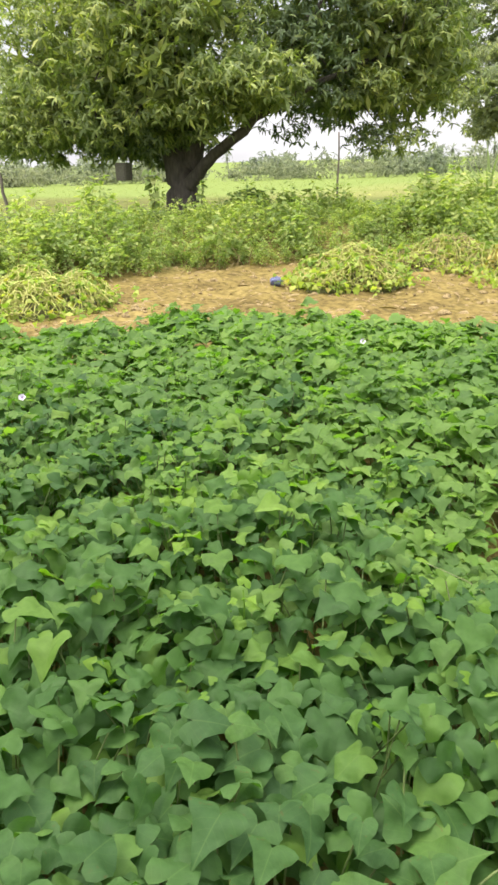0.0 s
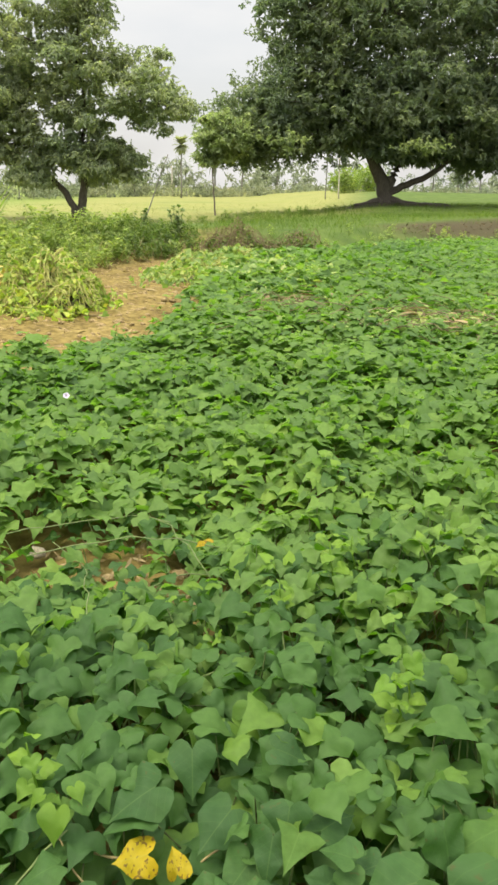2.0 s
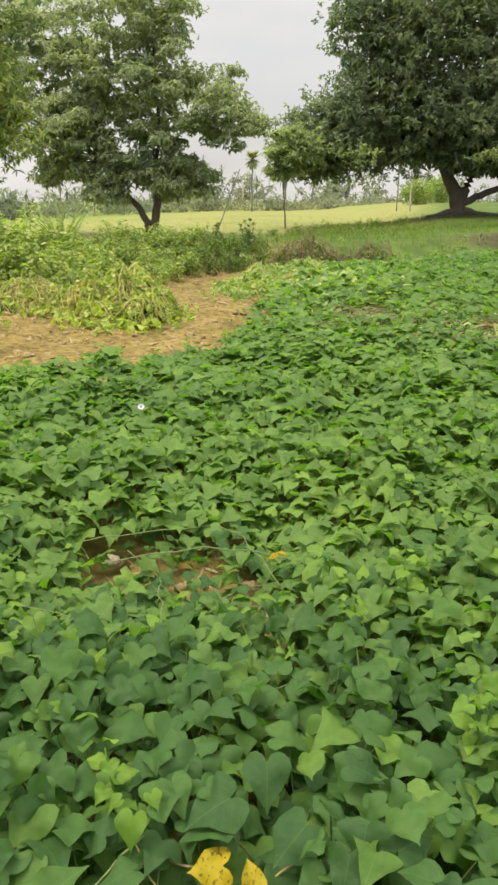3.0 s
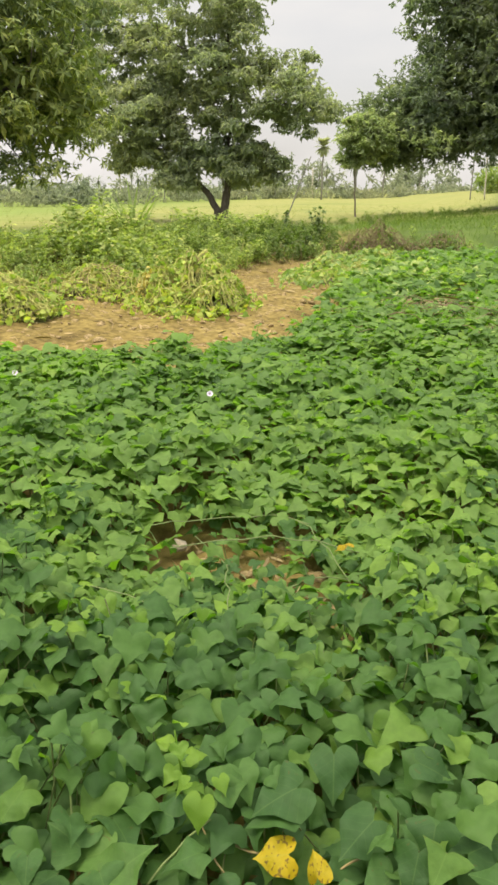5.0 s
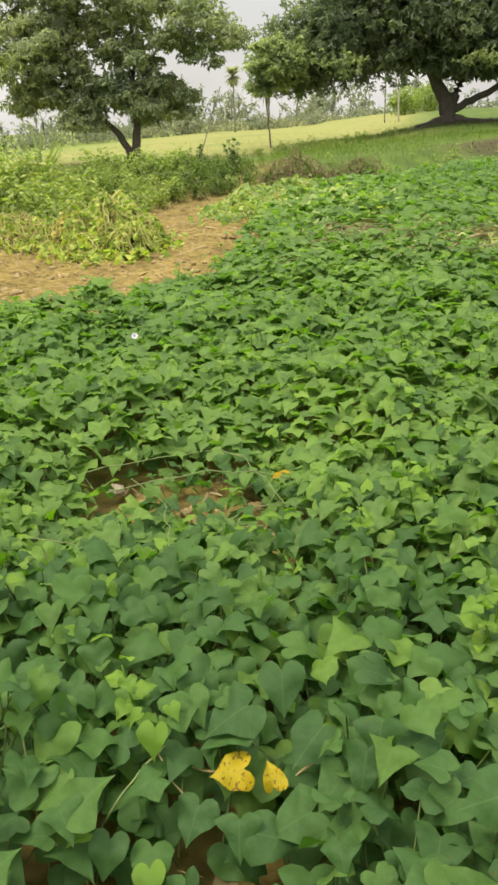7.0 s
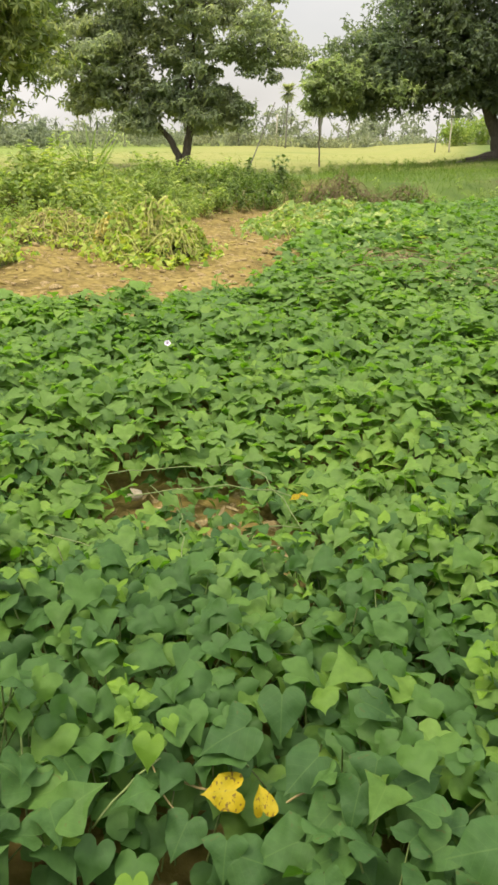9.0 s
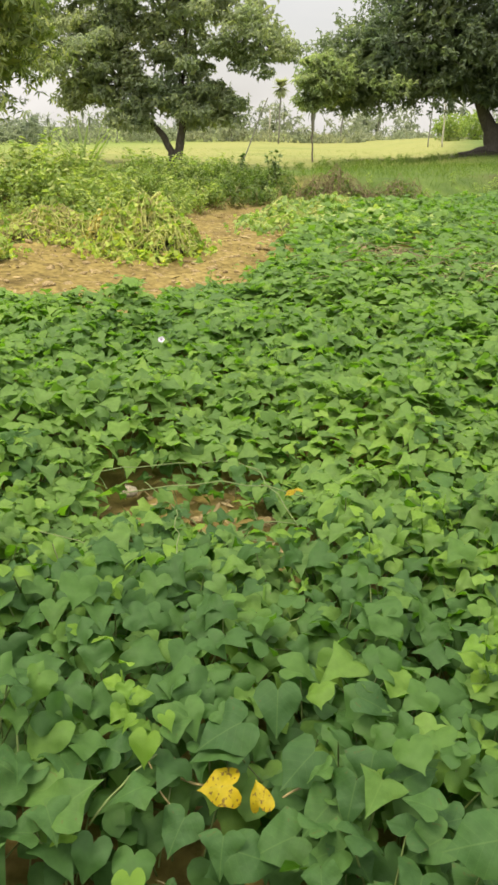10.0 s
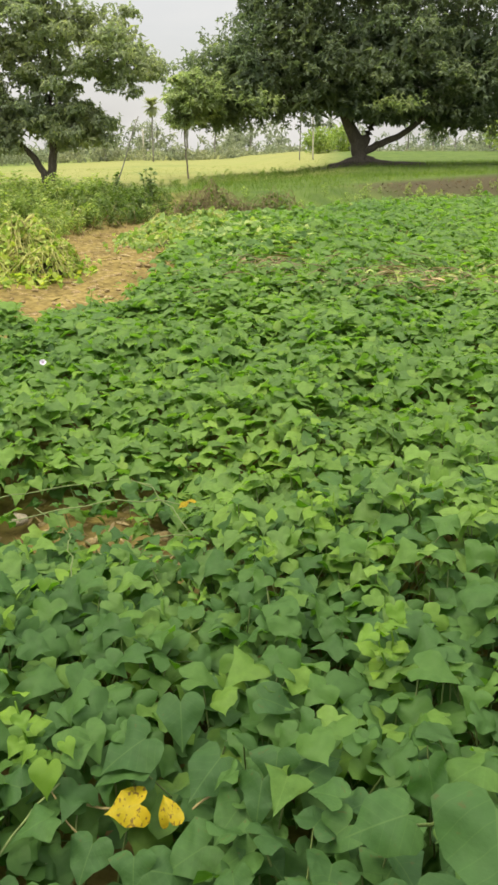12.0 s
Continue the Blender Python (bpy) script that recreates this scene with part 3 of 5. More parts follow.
def build_bed():
    tops, lows = [], []
    # near stretch
    for gap, lift, size, tilt in ((0.055, 1.0, 0.093, 0.22), (0.066, 0.78, 0.092, 0.26), (0.075, 0.45, 0.09, 0.2), (0.085, 0.6, 0.10, 0.12)):
        x, y = leaf_spots(-7, 4.5, 0.55, 7.2, gap * 0.9)
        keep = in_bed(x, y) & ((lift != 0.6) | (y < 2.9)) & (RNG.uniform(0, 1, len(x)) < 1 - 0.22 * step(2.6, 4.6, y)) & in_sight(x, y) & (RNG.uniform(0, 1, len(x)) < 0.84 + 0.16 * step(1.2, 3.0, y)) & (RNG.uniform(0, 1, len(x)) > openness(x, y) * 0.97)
        x, y = x[keep], y[keep]
        clear = (lift > 0.5) & (np.hypot((x + 0.04) / 0.15, (y - 1.13) / 0.115) < 1)
        x, y = x[~clear], y[~clear]
        lifts = lift + RNG.normal(0, 0.10, len(x))
        tops.append(leaf_set(x, y, lifts, size, tilt))
    place, turn, size = (np.concatenate(a) for a in zip(*tops))
    which = RNG.integers(0, len(NEAR_LEAVES), len(place))
    # the leaves nearest to the path are single pieces
    front = (place[:, 1] < 1.62) & (np.abs(place[:, 0] + 0.15) < 0.85) & (place[:, 2] > 0.22)
    front &= np.cumsum(front) <= 300
    # younger, yellower leaves increase inwards, their colour lightened in place of sheen and haze
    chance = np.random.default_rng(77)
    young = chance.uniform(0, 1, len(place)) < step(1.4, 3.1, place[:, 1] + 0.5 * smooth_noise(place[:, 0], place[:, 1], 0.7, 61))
    data = []
    for n, (tv, tf) in enumerate(NEAR_LEAVES):
        me = raw_mesh("leaf", tv, tf)
        me.materials.append(M_VINE_ONE)
        data.append(me)
    for k in np.flatnonzero(front):
        ob = new("leaf", data[which[k]])
        ob.parent = bed
        ob.matrix_basis = Matrix.Translation(place[k]) @ Matrix(turn[k].tolist()).to_4x4() @ Matrix.Scale(float(size[k]), 4)
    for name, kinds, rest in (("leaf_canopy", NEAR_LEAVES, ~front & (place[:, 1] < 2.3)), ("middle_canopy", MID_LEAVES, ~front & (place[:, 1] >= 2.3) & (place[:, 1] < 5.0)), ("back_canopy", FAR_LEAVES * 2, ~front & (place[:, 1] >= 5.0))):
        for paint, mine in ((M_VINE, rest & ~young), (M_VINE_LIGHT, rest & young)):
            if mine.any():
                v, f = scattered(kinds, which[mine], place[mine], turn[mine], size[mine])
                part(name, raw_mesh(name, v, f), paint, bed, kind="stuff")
    # a few small leaves on the bare spot
    x, y = np.append(RNG.normal(-0.18, 0.17, 70), RNG.normal(-0.48, 0.12, 24)), np.append(RNG.normal(2.60, 0.16, 70), RNG.normal(2.90, 0.05, 24))
    p = np.stack([x, y, RNG.uniform(0.04, 0.17, 94)], -1)
    v, f = scattered(NEAR_LEAVES, RNG.integers(0, len(NEAR_LEAVES), 94), p, turns(RNG.uniform(0, 6.28, 94), RNG.normal(-0.2, 0.3, 94), RNG.normal(0, 0.3, 94)), RNG.uniform(0.03, 0.062, 94))
    part("low_foliage", raw_mesh("low_foliage", v, f), M_VINE, bed, kind="stuff")
    # stalks under the near leaves
    near = np.flatnonzero((place[:, 1] < 3.2) & (RNG.uniform(0, 1, len(place)) < np.where((np.abs(place[:, 0] + 0.35) < 0.55) & (np.abs(place[:, 1] - 2.85) < 0.35), 0.12, 0.6)))
    near = near[np.hypot(place[near, 0] + 0.04, place[near, 1] - 1.13) > 0.11]
    tri = np.array([(0, 1, 4), (0, 4, 3), (1, 2, 5), (1, 5, 4), (2, 0, 3), (2, 3, 5)])
    vs, fs = [], []
    for c, k in enumerate(near):
        top = place[k]
        foot = top + (*RNG.normal(0, 0.05, 2), 0)
        foot[2] = max(0.02, top[2] - 0.18)
        ring = 0.0022 * np.array([(1, 0, 0), (-0.5, 0.87, 0), (-0.5, -0.87, 0)])
        vs.append(np.vstack([foot + ring, top + ring]))
        fs.append(tri + 6 * c)
    part("stalk_layer", raw_mesh("stalk_layer", np.concatenate(vs), np.concatenate(fs)), M_STEM, bed, kind="stuff")
    # far stretch
    far = []
    for gap, lift, size, tilt in ((0.084, 1.0, 0.103, 0.2), (0.12, 0.82, 0.125, 0.22)):
        x, y = leaf_spots(-1.2, 14, 7.2, 22, gap)
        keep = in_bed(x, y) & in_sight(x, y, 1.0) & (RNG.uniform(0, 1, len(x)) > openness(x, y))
        far.append(leaf_set(x[keep], y[keep], lift + RNG.normal(0, 0.16, keep.sum()), size, tilt))
    place, turn, size = (np.concatenate(a) for a in zip(*far))
    small = [(np.array([(0, 0, 0), (-0.42, 0.05, 0.03), (-0.4, 0.42, 0), (0, 0.95, -0.1), (0.4, 0.42, 0), (0.42, 0.05, 0.03)]) * k, np.array([(0, 2, 1), (0, 3, 2), (0, 4, 3), (0, 5, 4)])) for k in (0.9, 1.0, 1.15)]
    v, f = scattered(FAR_LEAVES + small, np.where(place[:, 1] < 12, RNG.integers(0, 4, len(place)), RNG.integers(4, 7, len(place))), place, turn, size)
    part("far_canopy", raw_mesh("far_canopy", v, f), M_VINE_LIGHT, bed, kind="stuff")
    # the rest of the bed, to both sides and behind the path
    for x0, x1, y0, y1, gap, wide in ((-7, 7.5, -4.5, 9, 0.078, 0.15), (-7, 18, -6, 22, 0.22, 0.36)):
        x, y = leaf_spots(x0, x1, y0, y1, gap)
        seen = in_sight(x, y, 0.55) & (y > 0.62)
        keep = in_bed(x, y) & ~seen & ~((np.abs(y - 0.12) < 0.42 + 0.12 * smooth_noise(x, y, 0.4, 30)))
        if wide > 0.2:
            keep &= ~((x < 7.4) & (y > -4.4) & (y < 8.9))
        place, turn, size = leaf_set(x[keep], y[keep], 0.85 + RNG.normal(0, 0.2, keep.sum()), wide, 0.15)
        # the lightened tone again takes over with distance from the path
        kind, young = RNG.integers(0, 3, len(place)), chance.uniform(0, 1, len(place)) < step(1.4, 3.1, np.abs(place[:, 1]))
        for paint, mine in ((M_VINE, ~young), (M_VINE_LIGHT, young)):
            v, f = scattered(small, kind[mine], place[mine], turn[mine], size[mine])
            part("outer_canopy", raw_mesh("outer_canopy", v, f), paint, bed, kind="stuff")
    # runners
    runs = []
    for _ in range(170):
        y = RNG.uniform(1.15, 4.5)
        x = RNG.uniform(-1.2 * y - 0.3, 0.45 * y + 0.3)
        a = RNG.uniform(0, 6.28)
        ln = RNG.uniform(0.25, 0.7)
        b = (x + ln * np.cos(a), y + ln * np.sin(a))
        z = RNG.uniform(0.04, 0.17, 2)
        runs.append(tube(curve_between((x, y, z[0]), (*b, z[1]), RNG.uniform(-0.05, 0.06), 0.006, 9), np.full(9, 0.0022), 4, False))
    v, f = merged(runs)
    part("runner_layer", raw_mesh("runner_layer", v, f), M_STEM, bed, kind="stuff")


build_bed()


def young_growth():
    """Small bright young leaves in loose tufts on top of the bed."""
    ps, ss = [], []
    for y0, y1, gap, share in ((1.3, 7.5, 0.13, 0.60), (7.5, 15.0, 0.24, 0.60)):
        x, y = leaf_spots(-6.5, 7.5, y0, y1, gap)
        thick = 0.5 + 0.5 * smooth_noise(x, y, 0.9, 41)
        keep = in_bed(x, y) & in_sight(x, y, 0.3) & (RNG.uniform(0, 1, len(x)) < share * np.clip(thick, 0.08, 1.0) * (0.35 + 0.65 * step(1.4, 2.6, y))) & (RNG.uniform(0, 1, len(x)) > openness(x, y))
        x, y = np.repeat(x[keep], 4), np.repeat(y[keep], 4)
        n = len(x)
        x, y = x + RNG.normal(0, 0.028, n), y + RNG.normal(0, 0.028, n)
        ps.append(np.stack([x, y, ground_z(x, y) + canopy_z(x, y) * RNG.uniform(0.95, 1.12, n) + RNG.uniform(0, 0.035, n)], -1))
        ss.append(RNG.uniform(0.020, 0.048, n) * (1 + 0.35 * step(5, 9, y)))
    place, size = np.concatenate(ps), np.concatenate(ss)
    n = len(place)
    turn = turns(RNG.uniform(0, 6.28, n), RNG.normal(-0.15, 0.45, n), RNG.normal(0, 0.35, n))
    v, f = scattered(FAR_LEAVES, RNG.integers(0, 4, n), place, turn, size)
    part("young_growth", raw_mesh("young_growth", v, f), M_YOUNG, bed, "small bright green young leaves", kind="stuff")


young_growth()


def bed_fringe():
    """Small creeping leaves on the soil just outside the bed."""
    x, y = leaf_spots(-5.5, 1.2, 3.0, 14.0, 0.085)
    close = in_bed(x + 0.35, y - 0.35)
    keep = ~in_bed(x, y) & close & (RNG.uniform(0, 1, len(x)) < 0.5 * np.clip(0.6 + smooth_noise(x, y, 0.5, 52), 0, 1))
    x, y = x[keep], y[keep]
    n = len(x)
    place = np.stack([x, y, ground_z(x, y) + RNG.uniform(0.01, 0.09, n)], -1)
    v, f = scattered(FAR_LEAVES, RNG.integers(0, 4, n), place, turns(RNG.uniform(0, 6.28, n), RNG.normal(-0.1, 0.3, n), RNG.normal(0, 0.3, n)), RNG.uniform(0.035, 0.075, n))
    part("fringe", raw_mesh("fringe", v, f), M_YOUNG, bed, "small creeping leaves at the bed's edge", kind="stuff")


bed_fringe()


def thin_patches():
    """Stretches where the vines have thinned: yellowing small leaves and bare stems on top of the bed."""
    n = 1500
    pick = RNG.uniform(0, 1, n) < 0.72
    x = np.where(pick, RNG.normal(1.95, 0.65, n), RNG.normal(0.74, 0.3, n))
    y = np.where(pick, RNG.normal(6.9, 0.45, n), RNG.normal(7.8, 0.3, n))
    z = ground_z(x, y) + canopy_z(x, y) * RNG.uniform(0.7, 1.12, n)
    place = np.stack([x, y, z], -1)
    turn = turns(RNG.uniform(0, 6.28, n), RNG.normal(-0.4, 0.4, n), RNG.normal(0, 0.4, n))
    v, f = scattered(FAR_LEAVES, RNG.integers(0, 4, n), place, turn, RNG.uniform(0.030, 0.065, n))
    pale = np.stack([RNG.normal(0.75, 0.5, 1100), RNG.normal(11.3, 1.1, 1100)], -1)
    pale = pale[in_bed(pale[:, 0], pale[:, 1])]
    k = len(pale)
    q = np.stack([pale[:, 0], pale[:, 1], ground_z(pale[:, 0], pale[:, 1]) + canopy_z(pale[:, 0], pale[:, 1]) * RNG.uniform(0.85, 1.15, k)], -1)
    v, f = merged([(v, f), scattered(FAR_LEAVES, RNG.integers(0, 4, k), q, turns(RNG.uniform(0, 6.28, k), RNG.normal(-0.4, 0.35, k), RNG.normal(0, 0.4, k)), RNG.uniform(0.06, 0.11, k))])
    part("yellowing_foliage", raw_mesh("yellowing_foliage", v, f), M_PALE, bed, "small yellowing leaves", kind="stuff")
    runs = []
    for k in range(300):
        a, ln = RNG.uniform(0, 6.28), RNG.uniform(0.15, 0.45)
        p = place[k]
        q = p + [ln * np.cos(a), ln * np.sin(a), RNG.normal(0, 0.03)]
        runs.append(tube(curve_between(p, q, 0.04, 0.01, 5), np.full(5, 0.0035), 3, False))
    v, f = merged(runs)
    part("bare_stem_layer", raw_mesh("bare_stem_layer", v, f), M_DEAD, bed, "bare brown stems", kind="stuff")


thin_patches()


def place_leaf(mesh, x, y, z, head, pitch, roll, size, name="leaf", label=""):
    ob = new(name, mesh)
    ob.parent = bed
    ob.matrix_basis = Matrix.Translation((x, y, z)) @ pose(0, 0, 0, 0, 0, head) @ pose(0, 0, 0, pitch) @ pose(0, 0, 0, 0, roll) @ Matrix.Scale(size, 4)
    return tagged(ob, label)


def leaf_data(n, material):
    me = raw_mesh("leaf", *NEAR_LEAVES[n])
    me.materials.append(material)
    return me


YELLOW = leaf_data(3, M_YELLOW)
FOLDED = raw_mesh("leaf", *vine_leaf(HEART, 11, 2, 1.1, 0.2, 0.08, 31))
FOLDED.materials.append(M_YELLOW)
place_leaf(YELLOW, -0.052, 1.196, 0.245, 98, -6, -30, 0.066, "yellow_leaf", "broad bright yellow dying leaf with brown holes")
place_leaf(FOLDED, 0.000, 1.166, 0.232, 14, 40, 10, 0.046, "yellow_leaf", "small folded bright yellow leaf")
place_leaf(YELLOW, 0.024, 2.45, 0.25, 120, -15, 20, 0.055, "yellow_leaf", "bright yellow dying leaf")
# the green leaves round the yellow ones, and the bare stem beside them
ROUND = [leaf_data(n, M_VINE_ONE) for n in range(8)]
for k, x, y, z, h, p, r, sz in ((1, -0.045, 1.285, 0.31, 118, -12, -10, 0.098), (3, 0.093, 1.240, 0.300, 137, -18, -14, 0.092), (0, 0.017, 1.396, 0.300, 183, -36, 0, 0.095), (2, 0.124, 1.143, 0.285, 130, -28, -8, 0.080),
                                (1, 0.066, 1.108, 0.238, 110, -15, -20, 0.085), (3, -0.03, 1.085, 0.215, -95, -9, 22, 0.08), (2, -0.195, 1.273, 0.300, -58, 0, 18, 0.076), (0, 0.140, 1.085, 0.250, 150, -30, 0, 0.075),
                                (4, -0.264, 1.222, 0.270, 65, 0, -24, 0.068), (1, -0.129, 1.136, 0.225, 157, -24, 0, 0.070), (6, -0.057, 1.106, 0.225, 177, -30, 6, 0.068), (3, 0.192, 1.201, 0.310, 53, -7, -20, 0.075), (5, 0.180, 1.382, 0.310, -100, -16, 20, 0.075)):
    place_leaf(ROUND[k], x, y, z, h, p, r, sz)
v, f = tube(curve_between((-0.30, 1.13, 0.19), (-0.185, 1.26, 0.25), 0.02, 0.004, 8), np.linspace(0.0024, 0.0018, 8), 5)
part("bare_stem", raw_mesh("bare_stem", v, f), M_STEM, bed)
for a, b, thick in (((-0.22, 1.17, 0.20), (-0.12, 1.27, 0.23), 0.0022), ((-0.20, 1.25, 0.19), (-0.06, 1.21, 0.20), 0.0026), ((-0.24, 1.28, 0.22), (-0.15, 1.17, 0.17), 0.0018), ((0.03, 1.20, 0.21), (0.12, 1.23, 0.23), 0.0022)):
    v, f = tube(curve_between(a, b, 0.012, 0.003, 7), np.full(7, thick), 5)
    part("bare_stem", raw_mesh("bare_stem", v, f), M_DRYSTEM, bed, "bare brownish stem")


BRIGHT = raw_mesh("leaf", *vine_leaf(HEART, 11, 2, 0.7, 0.3, 0.10, 33))
BRIGHT.materials.append(M_YOUNG)
for x, y, z, h, p, sz in ((-0.215, 1.235, 0.305, 172, -48, 0.060), (-0.245, 1.262, 0.315, 120, -30, 0.036), (-0.19, 1.275, 0.32, 215, -20, 0.034), (-0.31, 1.07, 0.235, 110, -10, 0.045), (-0.20, 1.02, 0.215, 190, -25, 0.055)):
    place_leaf(BRIGHT, x, y, z, h, p, 6, sz, "leaf", "bright green young leaf")


def young_shoot(x, y, z, n, height, seed):
    """A pale upright shoot with small leaves; several parts under the bed."""
    r = np.random.default_rng(seed)
    top = np.array([x + r.normal(0, 0.02), y + r.normal(0, 0.02), z + height])
    v, f = tube(curve_between((x, y, z - 0.15), top, 0, 0.006, 6), np.linspace(0.004, 0.002, 6), 5)
    stem = part("shoot", raw_mesh("shoot", v, f), M_YOUNG, bed, "pale green young shoot")
    t = np.linspace(0.3, 1, n)
    place = np.array([x, y, z - 0.15]) + (top - [x, y, z - 0.15]) * t[:, None]
    head = np.arange(n) * 2.4 + r.uniform(0, 6)
    turn = turns(head, r.uniform(-0.7, 0.3, n), r.normal(0, 0.3, n))
    place = place + np.einsum("nij,j->ni", turns(head, 0.2, 0), [0, 0.02, 0])
    v, f = scattered(NEAR_LEAVES, r.integers(0, 6, n), place, turn, r.uniform(0.024, 0.052, n))
    part("young_foliage", raw_mesh("young_foliage", v, f), M_YOUNG, stem, kind="stuff")


SHOOTS = [(-0.26, 1.34), (0.42, 2.2), (-1.15, 1.95), (-1.0, 1.5), (0.1, 3.3), (-0.75, 2.35), (-1.6, 3.0), (0.9, 3.4), (0.5, 1.6), (-2.2, 3.2), (0.3, 5.0), (-0.9, 4.5), (1.3, 5.2)]
for _ in range(60):
    yy = RNG.uniform(1.5, 7.0)
    SHOOTS.append((RNG.uniform(-1.1 * yy, 0.42 * yy), yy))
for k, (x, y) in enumerate(SHOOTS):
    if -0.85 < x < 0.15 and 2.1 < y < 3.1 or k and -0.6 < x < 0.1 and y < 2.1 or not in_bed(np.array([x]), np.array([y]))[0]:
        continue
    young_shoot(x, y, 0.28, 9, 0.08 if k else 0.1, 40 + k)


def flower(x, y, z):
    """A white trumpet flower with a purple throat."""
    ang = np.arange(15) * 2 * np.pi / 15
    rad, hgt = [0.003, 0.006, 0.010, 0.0165], [-0.02, -0.004, 0.002, 0.005]
    v = [((r * (1 + 0.08 * np.cos(5 * a) * (n == 3))) * np.cos(a), r * (1 + 0.08 * np.cos(5 * a) * (n == 3)) * np.sin(a), h) for n, (r, h) in enumerate(zip(rad, hgt)) for a in ang]
    f = []
    for i in range(3):
        for j in range(15):
            p, q = i * 15 + j, i * 15 + (j + 1) % 15
            f += [(p, q, q + 15), (p, q + 15, p + 15)]
    petals = part("flower", raw_mesh("flower", v, f), M_PETAL, bed, "white trumpet flower")
    petals.matrix_basis = pose(x, y, z, 46, 0, math.degrees(math.atan2(-x, y)) * 0.8)
    tv = [(0.0055 * np.cos(a), 0.0055 * np.sin(a), 0.0005) for a in ang] + [(0, 0, -0.004)]
    part("throat", raw_mesh("throat", tv, [(j, (j + 1) % 15, 15) for j in range(15)]), M_THROAT, petals, "purple throat of the flower")


for x, y in ((-0.722, 3.94), (-1.92, 4.22), (-2.84, 2.45)):
    flower(x, y, 0.335)

# ---------------------------------------------------------------- bare soil: clods, straw, stone, litter


def lump(radius, seed, squash=0.7, sub=2):
    bm = bmesh.new()
    bmesh.ops.create_icosphere(bm, subdivisions=sub, radius=radius)
    for v in bm.verts:
        v.co *= 1 + 0.28 * noise.noise(v.co / radius * 1.3 + Vector((seed * 3.1, seed, 0)))
        v.co.z *= squash
    me = bpy.data.meshes.new("lump")
    bm.to_mesh(me)
    bm.free()
    return me


stone = tagged(part("stone", lump(0.034, 3), M_STONE), "small pale stone lying on bare soil", "stone")
stone.location = (-0.620, 2.765, 0.04)


def build_clods():
    tmpl = []
    for s in range(4):
        me = lump(1.0, s, 0.6, 1)
        v = np.array([p.co[:] for p in me.vertices])
        f = np.array([p.vertices[:] for p in me.polygons])
        tmpl.append((v, f))
    x, y = leaf_spots(-8.5, 2, 3.5, 17, 0.075)
    d = beyond(BUND, x, y)
    keep = ~in_bed(x, y) & (d < 0.3) & (RNG.uniform(0, 1, len(x)) < 0.5)
    x, y = x[keep], y[keep]
    gx, gy = RNG.uniform(-0.8, 0.2, 140), RNG.uniform(2.3, 3.0, 140)
    x, y = np.append(x, gx), np.append(y, gy)
    size = RNG.gamma(1.7, 0.010, len(x)).clip(0.005, 0.055)
    big = RNG.uniform(0, 1, len(x)) < 0.014
    size = np.where(big, RNG.uniform(0.03, 0.065, len(x)), size)
    place = np.stack([x, y, ground_z(x, y) - size * 0.28], -1)
    v, f = scattered(tmpl, RNG.integers(0, 4, len(x)), place, turns(RNG.uniform(0, 6, len(x)), RNG.normal(0, 0.3, len(x)), 0), size)
    tagged(part("soil_clods", raw_mesh("soil_clods", v, f), M_CLOD, kind="stuff"), "loose crumbs and clods of red-brown soil", "soil")


build_clods()


def build_straw():
    """Dry stalks and bits of vine strewn over the bare soil."""
    tm = [blade(1, 0.07, 0.1), blade(1, 0.16, 0.25), blade(1, 0.05, -0.1)]
    x, y = leaf_spots(-8, 2, 3.5, 16.5, 0.17)
    keep = ~in_bed(x, y) & (beyond(BUND, x, y) < 0.6) & (RNG.uniform(0, 1, len(x)) < 0.75)
    x, y = x[keep], y[keep]
    x = np.concatenate([x, RNG.normal(-0.42, 0.18, 70), RNG.normal(-0.12, 0.16, 90), RNG.normal(-0.15, 0.13, 110), RNG.normal(1.95, 0.45, 260), RNG.normal(0.74, 0.16, 140)])
    y = np.concatenate([y, RNG.normal(2.70, 0.10, 70), RNG.normal(2.40, 0.12, 90), RNG.normal(0.96, 0.09, 110), RNG.normal(6.75, 0.25, 260), RNG.normal(7.8, 0.14, 140)])
    n = len(x)
    place = np.stack([x, y, ground_z(x, y) + RNG.uniform(0.006, 0.03, n)], -1)
    place[:, 2] += np.where(y < 1.3, RNG.uniform(0.0, 0.07, n), 0.0)
    place[-400:, 2] += RNG.uniform(0.12, 0.34, 400)
    v, f = scattered(tm, RNG.integers(0, 3, n), place, turns(RNG.uniform(0, 6.28, n), RNG.normal(0.05, 0.12, n), RNG.normal(0, 0.6, n)), np.where(y < 1.3, 0.62, np.where(y < 3.3, 0.5, 1.0)) * RNG.uniform(0.06, 0.2, n))
    tagged(part("dry_straw", raw_mesh("dry_straw", v, f), M_DRY, kind="stuff"), "dry stalks and leaf scraps strewn on the soil", "straw")


build_straw()


def dead_leaves():
    """Curled brown leaves in the gap at the edge of the bed."""
    n = 170
    x, y = RNG.normal(-0.16, 0.14, n), RNG.normal(0.96, 0.08, n)
    place = np.stack([x, y, ground_z(x, y) + RNG.uniform(0.01, 0.08, n)], -1)
    v, f = scattered([vine_leaf(HEART, 9, 2, 1.0, 0.5, 0.2, 90 + s) for s in range(3)], RNG.integers(0, 3, n), place, turns(RNG.uniform(0, 6.28, n), RNG.normal(0, 0.5, n), RNG.normal(0, 0.8, n)), RNG.uniform(0.028, 0.058, n))
    tagged(part("dead_leaves", raw_mesh("dead_leaves", v, f), M_DEADLEAF, kind="stuff"), "curled brown dead leaves lying on bare soil", "dead leaves")


dead_leaves()

